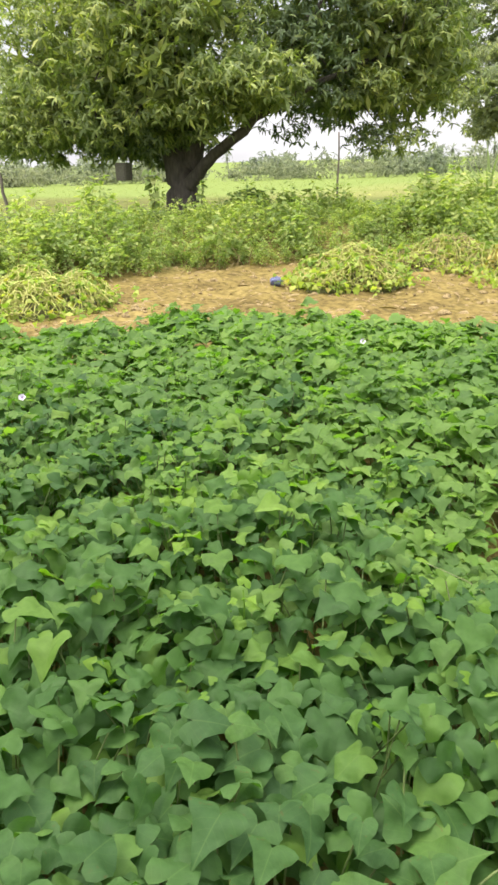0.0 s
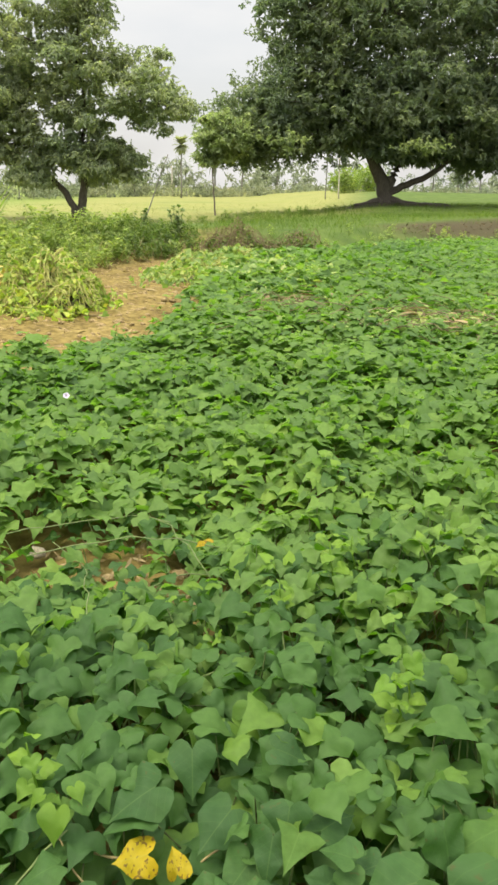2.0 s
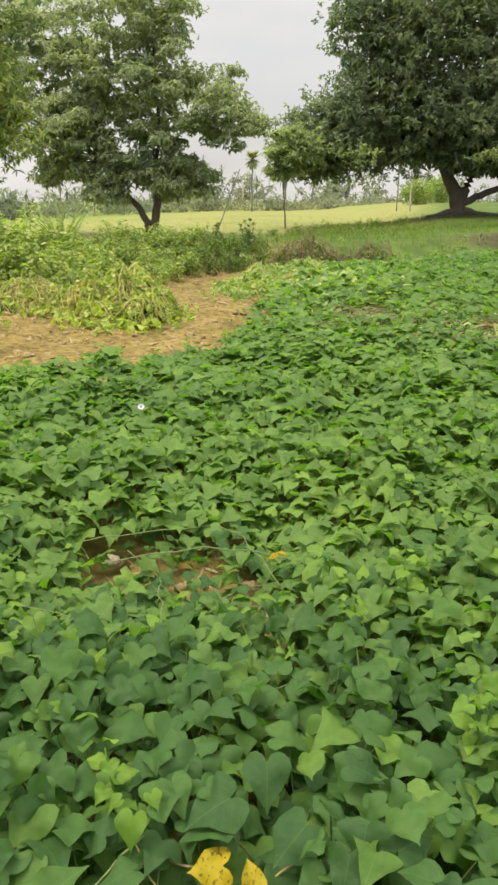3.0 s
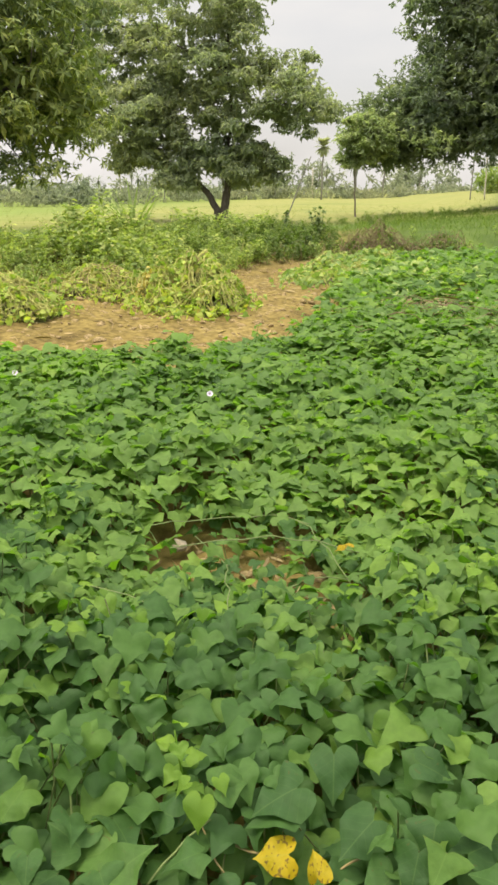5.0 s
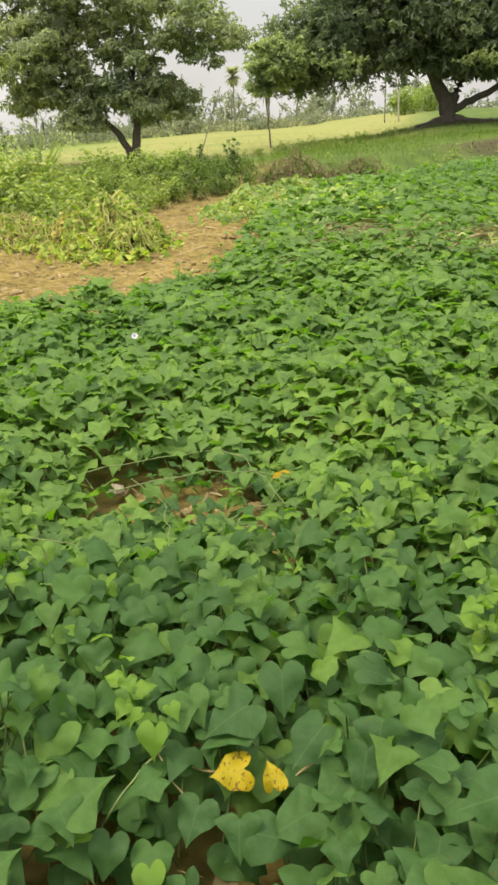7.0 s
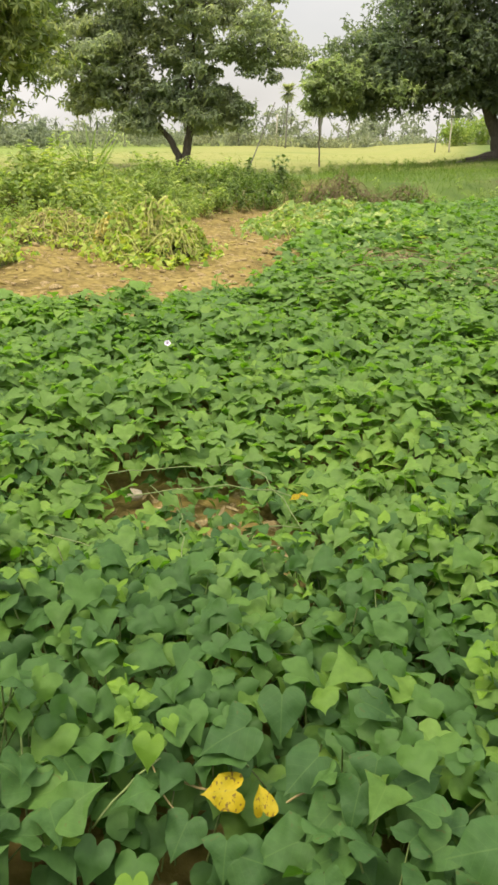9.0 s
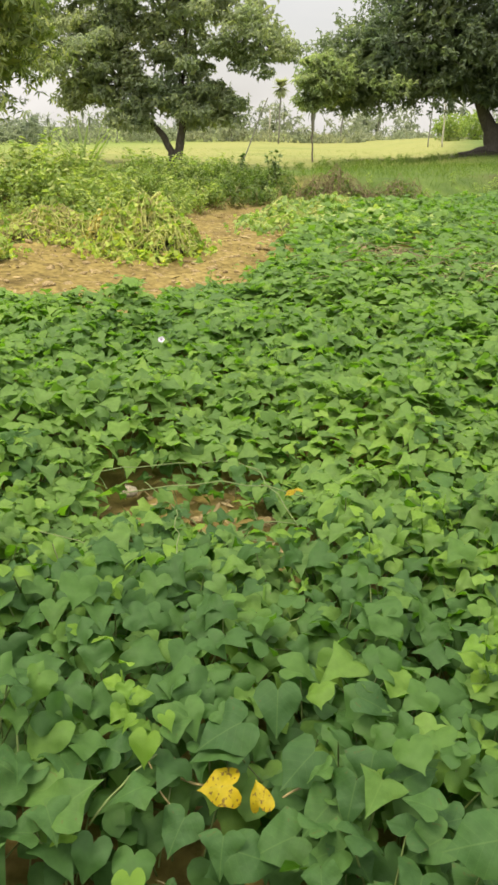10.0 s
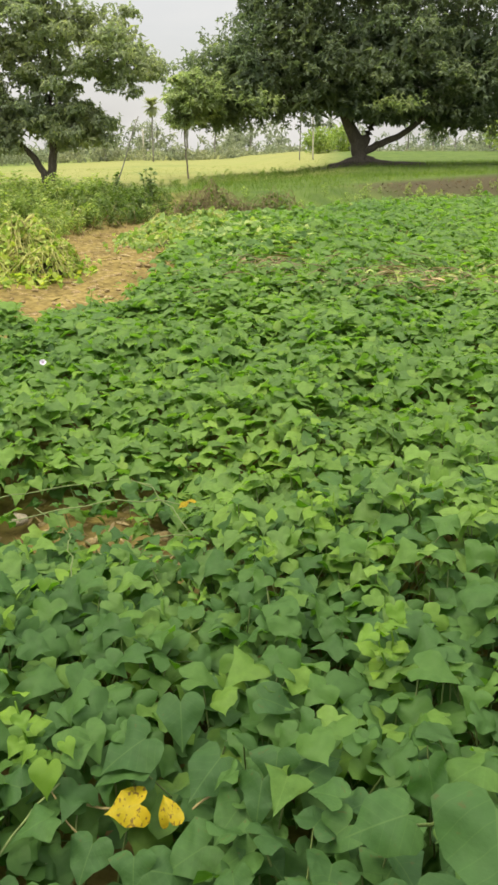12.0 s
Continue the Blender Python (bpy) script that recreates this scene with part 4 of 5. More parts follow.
# ---------------------------------------------------------------- heaps of pulled vines


def vine_heap(x, y, rx, ry, h, nstem, nleaf, label, seed, leafy=M_WILT, stemmy=M_WILTSTEM, core=0.82, loft=0.11, dry=0, wide=1.0):
    """A tangle of pulled vines: a low core, looping stems over it and limp leaves."""
    r = np.random.default_rng(seed)
    thing = tagged(new("vine_heap"), label, "vine heap", "heaps of pulled vines")
    z0 = float(ground_z(np.array([x]), np.array([y]))[0])
    thing.location = (x, y, z0)

    def surf(u, v):
        d = u * u + v * v
        return h * np.clip(1 - d, 0, 1) ** 0.55 * (0.78 + 0.44 * smooth_noise(u + seed, v, 0.9, seed))
    gu, gv = np.meshgrid(np.linspace(-1, 1, 23), np.linspace(-1, 1, 23))
    gv3 = np.stack([gu * rx, gv * ry, surf(gu, gv) * core - 0.06], -1).reshape(-1, 3)
    i = (np.arange(22)[:, None] * 23 + np.arange(22)[None]).ravel()
    f = np.concatenate([np.stack([i, i + 1, i + 24], -1), np.stack([i, i + 24, i + 23], -1)])
    part("core", raw_mesh("core", gv3, f), M_TANGLE, thing)
    stems = []
    for _ in range(nstem + dry):
        a, d = r.uniform(0, 6.28), r.uniform(0, 0.95) ** 0.6
        u, v, head = d * np.cos(a), d * np.sin(a), a + r.choice((-1.57, 1.57)) + r.normal(0, 0.8)
        pts, bend = [], r.normal(0, 0.5)
        ln = r.uniform(0.3, 0.9) / 8
        lift = r.uniform(0.01, loft)
        for k in range(9):
            pts.append((u * rx, v * ry, float(surf(u, v)) + lift * np.sin(k / 8 * 3.14) + 0.01))
            head += bend + r.normal(0, 0.75)
            u, v = u + ln * np.cos(head) / rx, v + ln * np.sin(head) / ry
            q = np.hypot(u, v)
            if q > 1.05:
                u, v, head = u / q * 1.05, v / q * 1.05, head + 1.5
        stems.append(tube(pts, np.linspace(0.006, 0.0045, 9), 3, False))
    v, f = merged(stems[:nstem])
    part("stem_tangle", raw_mesh("stem_tangle", v, f), stemmy, thing, kind="stuff")
    if dry:
        v, f = merged(stems[nstem:])
        part("dry_stem_tangle", raw_mesh("dry_stem_tangle", v, f), M_DRYSTEM, thing, "dried brown stems", kind="stuff")
    a, d = r.uniform(0, 6.28, nleaf), r.uniform(0, 1, nleaf) ** 0.5 * np.where(r.uniform(0, 1, nleaf) < 0.15, 1.45, 1.08)
    u, w = d * np.cos(a), d * np.sin(a)
    place = np.stack([u * rx, w * ry, surf(u, w) + r.uniform(0.0, 0.11, nleaf)], -1)
    turn = turns(r.uniform(0, 6.28, nleaf), r.normal(-0.6, 0.5, nleaf), r.normal(0, 0.7, nleaf))
    v, f = scattered(FAR_LEAVES if y < 12 else [kite(0.95, 0.2)] * 4, r.integers(0, 4, nleaf), place, turn, r.uniform(0.035, 0.085, nleaf) * wide)
    part("foliage", raw_mesh("foliage", v, f), leafy, thing, kind="stuff")
    return thing


vine_heap(-1.93, 9.3, 0.58, 0.90, 0.50, 560, 3100, "rounded heap of wilting yellow-green pulled vines on soil", 1, core=0.72, dry=25, wide=0.95)
vine_heap(-6.15, 5.55, 0.75, 0.8, 0.30, 430, 1600, "low heap of yellowing pulled vines beside the weeds", 2, core=0.68, wide=0.9)
vine_heap(-3.88, 8.15, 0.62, 0.65, 0.28, 380, 1700, "low spread heap of wilting pulled vines on soil", 3, core=0.66, dry=30, wide=0.9)
vine_heap(-3.4, 10.1, 0.95, 0.65, 0.30, 300, 1700, "heap of yellow-green pulled vines with dried brown stems against the weeds", 4, core=0.68, dry=140, wide=0.9)
vine_heap(-2.58, 9.6, 0.16, 0.16, 0.30, 20, 110, "small upright clump of orange-yellow dead leaves", 11, M_ORANGE)
vine_heap(-0.38, 12.6, 0.75, 1.3, 0.26, 120, 1700, "low heap of pale wilting vines at the bed's edge", 6, M_PALE, wide=1.4)
vine_heap(0.35, 14.1, 0.95, 0.95, 0.26, 110, 2100, "loose heap of pale wilting vines below the bank", 8, M_PALE, wide=1.4)
vine_heap(1.9, 15.2, 1.1, 0.8, 0.16, 40, 1700, "thin spread of pale wilting vines", 9, M_PALE, wide=1.4)
vine_heap(3.3, 16.6, 1.2, 0.7, 0.14, 30, 1200, "thin spread of pale wilting vines along the bed", 12, M_PALE, wide=1.4)
vine_heap(0.32, 15.75, 0.80, 0.5, 0.40, 150, 900, "tangle of dry brown stalks and green leaves below the grassy bank", 7, M_WEEDDARK, M_DEAD, 0.25, 0.34)
vine_heap(1.50, 16.4, 0.80, 0.5, 0.34, 90, 1500, "low tangle of stalks overgrown with dark green leaves", 13, M_WEEDDARK, M_DEAD, 0.25, 0.3)

# ---------------------------------------------------------------- weeds and grass on the bank


def weed_plant(height, leaves, leaf, seed):
    r = np.random.default_rng(seed)
    pieces = []
    for s in range(3):
        lean = r.normal(0, 0.18, 2) * height
        top = np.array([lean[0], lean[1], height * r.uniform(0.7, 1.05)])
        pieces.append(tube(curve_between((0, 0, 0), top, 0, 0.01, 4), (0.006, 0.005, 0.004, 0.002), 3, False))
        n = leaves // 3
        t = r.uniform(0.18, 1.0, n)
        head = r.uniform(0, 6.28, n)
        out = leaf * r.uniform(0.3, 1.6, n) * (1.25 - t)
        place = top * t[:, None] + np.stack([-np.sin(head) * out, np.cos(head) * out, 0.2 * out], -1)
        pieces.append(scattered([kite(0.56, 0.25)], np.zeros(n, int), place, turns(head, r.normal(0.1, 0.4, n), r.normal(0, 0.4, n)), leaf * r.uniform(0.6, 1.3, n)))
    return merged(pieces)


WEEDS = [weed_plant(0.60, 90, 0.090, 60), weed_plant(0.50, 102, 0.078, 61), weed_plant(0.70, 90, 0.100, 62), weed_plant(0.44, 87, 0.066, 63)]


def build_weeds():
    x, y = leaf_spots(-14, 1.0, 2, 24, 0.17)
    d = beyond(BUND, x, y)
    keep = (d > -0.25) & (d < 3.0 - 1.2 * step(-3, 0, x)) & (x < -1.9 + 0.4 * smooth_noise(x, y, 2, 21)) & (x > -1.6 * y)
    keep &= RNG.uniform(0, 1, len(x)) < 0.88 - 0.20 * np.maximum(d, 0)
    x, y, d = x[keep], y[keep], d[keep]
    n = len(x)
    size = RNG.uniform(0.5, 1.0, n) * (0.80 + 0.20 * step(-5.0, -6.6, x) + 0.24 * smooth_noise(x, y, 1.8, 22) + 0.75 * np.exp(-((x + 4.15) / 0.6) ** 2 - ((y - 12.3) / 1.2) ** 2)) * (1 - 0.28 * np.exp(-((x + 0.764 * y) / 0.6) ** 2))
    place = np.stack([x, y, ground_z(x, y) - 0.02], -1)
    v, f = scattered(WEEDS, RNG.integers(0, 4, n), place, turns(RNG.uniform(0, 6.28, n), RNG.normal(0, 0.15, n), 0), size)
    tagged(part("weeds", raw_mesh("weeds", v, f), M_WEED, kind="stuff"), "tall leafy green weeds along the field bank", "weeds")
    # low plants along the foot of the grassy bank
    x, y = leaf_spots(-1, 16, 15, 32, 0.5)
    d = beyond(BUND, x, y)
    keep = (np.abs(d - 0.5) < 0.7) & (RNG.uniform(0, 1, len(x)) < 0.5)
    x, y = x[keep], y[keep]
    place = np.stack([x, y, ground_z(x, y) - 0.02], -1)
    v, f = scattered(WEEDS, RNG.integers(0, 4, len(x)), place, turns(RNG.uniform(0, 6.28, len(x)), RNG.normal(0, 0.2, len(x)), 0), RNG.uniform(0.3, 0.65, len(x)))
    tagged(part("bank_weeds", raw_mesh("bank_weeds", v, f), M_WEED, kind="stuff"), "low green weeds along the foot of the bank", "weeds")
    # low weeds where the bank meets the field
    t = RNG.uniform(0, 1, 90)
    x, y = -0.6 + 6.0 * t + RNG.normal(0, 0.4, 90), 25.5 + 11.5 * t + RNG.normal(0, 0.6, 90)
    place = np.stack([x, y, ground_z(x, y) - 0.02], -1)
    v, f = scattered(WEEDS, RNG.integers(0, 4, len(x)), place, turns(RNG.uniform(0, 6.28, len(x)), RNG.normal(0, 0.2, len(x)), 0), RNG.uniform(0.35, 0.8, len(x)))
    tagged(part("field_edge_weeds", raw_mesh("field_edge_weeds", v, f), M_WEEDDARK, kind="stuff"), "low dark weeds along the edge of the field", "weeds")
    # dry stalks at the foot of the weeds
    x, y = leaf_spots(-9, 0.5, 4, 18, 0.13)
    d = beyond(BUND, x, y)
    keep = (d > -0.35) & (d < 0.5) & (RNG.uniform(0, 1, len(x)) < 0.6)
    x, y = x[keep], y[keep]
    n = len(x)
    place = np.stack([x, y, ground_z(x, y)], -1)
    v, f = scattered([blade(1, 0.05, 0.3), blade(1, 0.03, 0.1)], RNG.integers(0, 2, n), place, turns(RNG.uniform(0, 6.28, n), RNG.uniform(0.5, 1.5, n), 0), RNG.uniform(0.12, 0.42, n))
    tagged(part("dry_stalks", raw_mesh("dry_stalks", v, f), M_DRY, kind="stuff"), "dry brown stalks at the foot of the weeds", "stalks")
    # darker scrub at the end of the weeds
    x, y = RNG.normal(-1.7, 0.85, 330), RNG.normal(16.3, 1.1, 330)
    keep = (beyond(BUND, x, y) > -0.1) & (beyond(BUND, x, y) < 2.6) & (x < 0.1)
    x, y = x[keep], y[keep]
    place = np.stack([x, y, ground_z(x, y) - 0.02], -1)
    v, f = scattered(WEEDS, RNG.integers(0, 4, len(x)), place, turns(RNG.uniform(0, 6.28, len(x)), RNG.normal(0, 0.15, len(x)), 0), RNG.uniform(0.4, 0.75, len(x)))
    tagged(part("scrub", raw_mesh("scrub", v, f), M_WEEDDARK, kind="stuff"), "darker green scrub at the end of the weeds", "scrub")


build_weeds()


def broad_weed(x, y, top, stalks, spread, leaf, paint, label, seed):
    """A tall broad-leaved plant that stands above the weeds; top is the height of its tip."""
    r = np.random.default_rng(seed)
    thing = tagged(new("tall_weed"), label, "weed", "tall weeds")
    z0 = float(ground_z(np.array([x]), np.array([y]))[0])
    thing.location = (x, y, z0 - 0.02)
    for _ in range(stalks):
        a, out = r.uniform(0, 6.28), r.uniform(0.3, 1.0) * spread
        tip = np.array([out * np.cos(a), out * np.sin(a), (top - z0) * r.uniform(0.82, 1.0)])
        way = curve_between((0, 0, 0), tip, 0.0, 0.012, 7)
        v, f = tube(way, np.linspace(0.009, 0.004, 7), 5)
        stalk = part("stalk", raw_mesh("stalk", v, f), M_STEM, thing)
        n = 13
        t = np.sort(r.uniform(0.35, 1.0, n))
        head = np.arange(n) * 2.4 + r.uniform(0, 6)
        place = np.stack([np.interp(t, np.linspace(0, 1, 7), np.asarray(way)[:, k]) for k in range(3)], -1)
        v, f = scattered([vine_leaf(HEART, 7, 2, 0.4, 0.5, 0.08, seed + 7)], np.zeros(n, int), place, turns(head, r.normal(0.0, 0.3, n), r.normal(0, 0.3, n)), leaf * r.uniform(0.7, 1.25, n))
        part("foliage", raw_mesh("foliage", v, f), paint, stalk, kind="stuff")


broad_weed(-8.60, 10.45, 1.32, 2, 0.10, 0.13, M_WEED, "tall pale broad-leaved weed standing above the others", 501)
broad_weed(-7.82, 10.70, 1.12, 3, 0.14, 0.09, M_WEED, "pale leafy weed standing before the mango trunk", 502)
broad_weed(-0.90, 17.20, 1.05, 5, 0.28, 0.085, M_DARKBUSH, "dark-leaved plant standing above the scrub", 503)
broad_weed(-1.62, 17.20, 1.00, 2, 0.10, 0.08, M_DARKBUSH, "small dark-leaved plant at the foot of a leaning stick", 504)


def tuft(n, height, spread, seed):
    r = np.random.default_rng(seed)
    head = r.uniform(0, 6.28, n)
    place = np.stack([r.normal(0, spread, n), r.normal(0, spread, n), np.zeros(n)], -1)
    return scattered([blade(1, 0.05, 0.35, 2)], np.zeros(n, int), place, turns(head, r.uniform(0.7, 1.5, n), 0), height * r.uniform(0.6, 1.2, n))


def build_grass():
    tufts = [tuft(6, 0.17, 0.06, 70 + s) for s in range(4)]
    x, y = leaf_spots(-1.5, 30, 16, 50, 0.25)
    d = beyond(BUND, x, y)
    keep = (d > -1.3) & (d < 16) & ~in_bed(x, y) & (x < 0.5 * y + 4) & (x > 0.1 * y - 2.6)
    lit = np.abs(beyond([(2.5, 20.9), (7, 23.6), (14, 28.2)], x, y)) / (0.5 + 0.22 * np.maximum(x, 0))
    keep &= ~((lit < 0.8) & (x > 4.4)) | (RNG.uniform(0, 1, len(x)) < 0.08)
    x, y = x[keep], y[keep]
    n = len(x)
    place = np.stack([x, y, ground_z(x, y) - 0.01], -1)
    v, f = scattered(tufts, RNG.integers(0, 4, n), place, turns(RNG.uniform(0, 6.28, n), RNG.normal(0, 0.1, n), 0), RNG.uniform(0.8, 1.6, n))
    tagged(part("bank_grass", raw_mesh("bank_grass", v, f), M_GRASS, kind="stuff"), "soft green grass on the bank under the tree", "grass")
    # crop stubble of the pale field behind
    x, y = leaf_spots(-40, 22, 17, 60, 0.8)
    keep = (beyond(BUND, x, y) > 4.5) & ((x < 0.1 * y - 2.4) | (beyond(BUND, x, y) > 14)) & (x < 0.168 * y) & (x > -1.3 * y) & (x < 0.45 * y)
    x, y = x[keep], y[keep]
    n = len(x)
    place = np.stack([x, y, ground_z(x, y) - 0.01], -1)
    v, f = scattered(tufts, RNG.integers(0, 4, n), place, turns(RNG.uniform(0, 6.28, n), RNG.normal(0, 0.1, n), 0), RNG.uniform(0.6, 1.2, n))
    tagged(part("field_crop", raw_mesh("field_crop", v, f), M_RICE, kind="stuff"), "short pale yellow-green crop of the open field", "crop")


build_grass()


def reed_clump(x, y, n, height, seed):
    r = np.random.default_rng(seed)
    thing = tagged(new("reed_clump"), "clump of long arching grass blades among the weeds", "reeds")
    thing.location = (x, y, float(ground_z(np.array([x]), np.array([y]))[0]) - 0.02)
    for k in range(n):
        me = raw_mesh("blade", *blade(1, 0.055, r.uniform(0.05, 0.45), 6))
        ob = part("blade", me, M_WEED, thing)
        ob.matrix_basis = pose(r.normal(0, 0.05), r.normal(0, 0.05), 0) @ pose(0, 0, 0, 0, 0, r.uniform(0, 360)) @ pose(0, 0, 0, r.uniform(64, 88)) @ Matrix.Scale(height * r.uniform(0.6, 1.1), 4)


reed_clump(-3.95, 13.6, 17, 1.15, 5)
reed_clump(-4.1, 13.8, 8, 1.0, 6)


def leaf_litter():
    """Dead leaves on the bare strip between the bed and the grass, under the great tree."""
    t = RNG.uniform(0, 1, 700)
    x = 4.4 + 11.8 * t + RNG.normal(0, 0.5, 700)
    y = 21.6 + 6.4 * t + RNG.normal(0, 0.25 + 0.75 * t, 700)
    n = len(x)
    place = np.stack([x, y, ground_z(x, y) + RNG.uniform(0.004, 0.02, n)], -1)
    v, f = scattered([blade(1, 0.35, 0.2, 2)], np.zeros(n, int), place, turns(RNG.uniform(0, 6.28, n), RNG.normal(0.1, 0.3, n), RNG.normal(0, 0.5, n)), RNG.uniform(0.06, 0.14, n))
    tagged(part("leaf_litter", raw_mesh("leaf_litter", v, f), M_LITTER, kind="stuff"), "dark brown dead leaves on bare ground under the tree", "leaf litter")


leaf_litter()

# ---------------------------------------------------------------- mango trees


def rosette(n, leaf, width, seed, steps=3):
    """A whorl of drooping narrow leaves round a twig tip."""
    r = np.random.default_rng(seed)
    head = np.arange(n) * 2.4 + r.normal(0, 0.3, n)
    return scattered([blade(1, width, 0.35, steps) if steps > 1 else kite(width, 0.35)], np.zeros(n, int), np.zeros((n, 3)), turns(head, r.normal(-0.15, 0.5, n), r.normal(0, 0.3, n)), leaf * r.uniform(0.7, 1.2, n))


ROSETTES = [rosette(7, 0.15, 0.33, 80 + s, 2) for s in range(5)]
FAR_ROSETTES = [rosette(6, 0.18, 0.36, 85 + s, 1) for s in range(5)]
ROUND_ROSETTES = [rosette(4, 0.140, 0.48, 185 + s, 1) for s in range(5)]
BROAD_ROSETTES = [rosette(5, 0.165, 0.46, 285 + s, 1) for s in range(5)]


def mango_tree(x, y, trunks, limbs, lobes, count, leaf_material, label, seed, leaf=1.0, holes=0.35, clump=0.5, whorls=None, thick=8.0, fill=0, dusky=(), dusky_material=None, bark=M_BARK):
    """trunks: (points, radii); lobes: (dx, dy, dz, rx, ry, rz, share) round the foot; limbs: (trunk, share of it, lobe)."""
    r = np.random.default_rng(seed)
    thing = tagged(new("mango_tree"), label, "tree", "mango trees")
    z0 = float(ground_z(np.array([float(x)]), np.array([float(y)]))[0])
    thing.location = (x, y, z0)
    for pts, radii in trunks:
        p = np.asarray(pts, float)
        t, tt = np.linspace(0, 1, len(p)), np.linspace(0, 1, 3 * len(p))
        q = np.stack([np.interp(tt, t, p[:, k]) for k in range(3)], -1)
        q[1:-1] = (q[:-2] + 2 * q[1:-1] + q[2:]) / 4 + r.normal(0, 0.02, (len(q) - 2, 3))
        v, f = tube(q, np.interp(tt, t, radii), 10)
        part("trunk", raw_mesh("trunk", v, f), bark, thing)
    tops = [np.asarray(p[0][-1], float) for p in trunks if p[0][-1][2] > 1]
    total = sum(l[6] for l in lobes)
    allp, alln, fills, shade = [], [], [], []
    for lx, ly, lz, rx, ry, rz, share in lobes:
        c = np.array([lx, ly, lz])
        start = min(tops, key=lambda p: np.linalg.norm(p - c))
        v, f = tube(curve_between(start, c, 0.1, 0.08, 8), np.linspace(limbs, limbs * 0.3, 8), 7)
        limb = part("limb", raw_mesh("limb", v, f), bark, thing)
        twigs = []
        n = int(count * share / total)
        m = max(14, int(thick * (rx * ry * rz) ** (2 / 3) / clump ** 2))
        w = r.normal(0, 1, (m, 3))
        w /= np.linalg.norm(w, axis=1)[:, None]
        rad = np.where(r.uniform(0, 1, m) < 0.8, r.uniform(0.72, 1.0, m), r.uniform(0.2, 0.7, m))
        lump_ = 1 + 0.18 * smooth_noise(w[:, 0] * 2 + lx, w[:, 1] * 2 + w[:, 2] * 1.7, 1.3, seed)
        cc = c + w * np.array([rx, ry, rz]) * (rad * lump_)[:, None]
        hole = smooth_noise(cc[:, 0] + 0.6 * cc[:, 1], cc[:, 2] - 0.4 * cc[:, 1], 1.6, seed + 5)
        cc = cc[hole < 1.15 - holes]
        own = r.integers(0, len(cc), n)
        w = r.normal(0, 1, (n, 3))
        w /= np.linalg.norm(w, axis=1)[:, None]
        w[:, 2] = np.where(w[:, 2] < -0.35, -w[:, 2], w[:, 2])
        cr = clump * r.uniform(0.7, 1.35, len(cc))
        p = cc[own] + w * [1, 1, 0.75] * (cr[own] * r.uniform(0.3, 1.06, n))[:, None]
        allp.append(p)
        shade.append(np.full(n, len(shade) in dusky))
        alln.append(w)
        if fill:
            q = r.normal(0, 1, (int(fill * share / total), 3))
            q /= np.linalg.norm(q, axis=1)[:, None]
            fills.append(c + q * np.array([rx, ry, rz]) * r.uniform(0.25, 0.8, (len(q), 1)))
        for q in cc[:14]:
            twigs.append(tube(curve_between(c, q, 0.0, 0.08, 5), np.linspace(limbs * 0.28, 0.008, 5), 4, False))
        if twigs:
            v, f = merged(twigs)
            part("twig_mass", raw_mesh("twig_mass", v, f), bark, limb, kind="stuff")
    p, w = np.concatenate(allp), np.concatenate(alln)
    n = len(p)
    head = np.arctan2(-w[:, 0], w[:, 1]) + r.normal(0, 0.4, n)
    tilt = np.arctan2(np.hypot(w[:, 0], w[:, 1]), w[:, 2]) * 0.7 + r.normal(0, 0.3, n)
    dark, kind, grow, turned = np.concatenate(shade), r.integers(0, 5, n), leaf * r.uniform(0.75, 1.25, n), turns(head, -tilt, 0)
    # dusky lobes carry painted shade instead of a different leaf
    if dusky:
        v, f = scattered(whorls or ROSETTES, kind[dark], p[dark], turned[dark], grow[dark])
        part("crown", raw_mesh("crown", v, f), dusky_material, thing, "darker leaves with the crown's shade in their colour", kind="stuff")
    v, f = scattered(whorls or ROSETTES, kind[~dark], p[~dark], turned[~dark], grow[~dark])
    if fills:
        q = np.concatenate(fills)
        m = len(q)
        v, f = merged([(v, f), scattered(whorls or ROSETTES, r.integers(0, 5, m), q, turns(r.uniform(0, 6.28, m), r.normal(0, 0.9, m), 0), leaf * r.uniform(1.6, 2.6, m))])
    part("crown", raw_mesh("crown", v, f), leaf_material, thing, kind="stuff")
    return thing


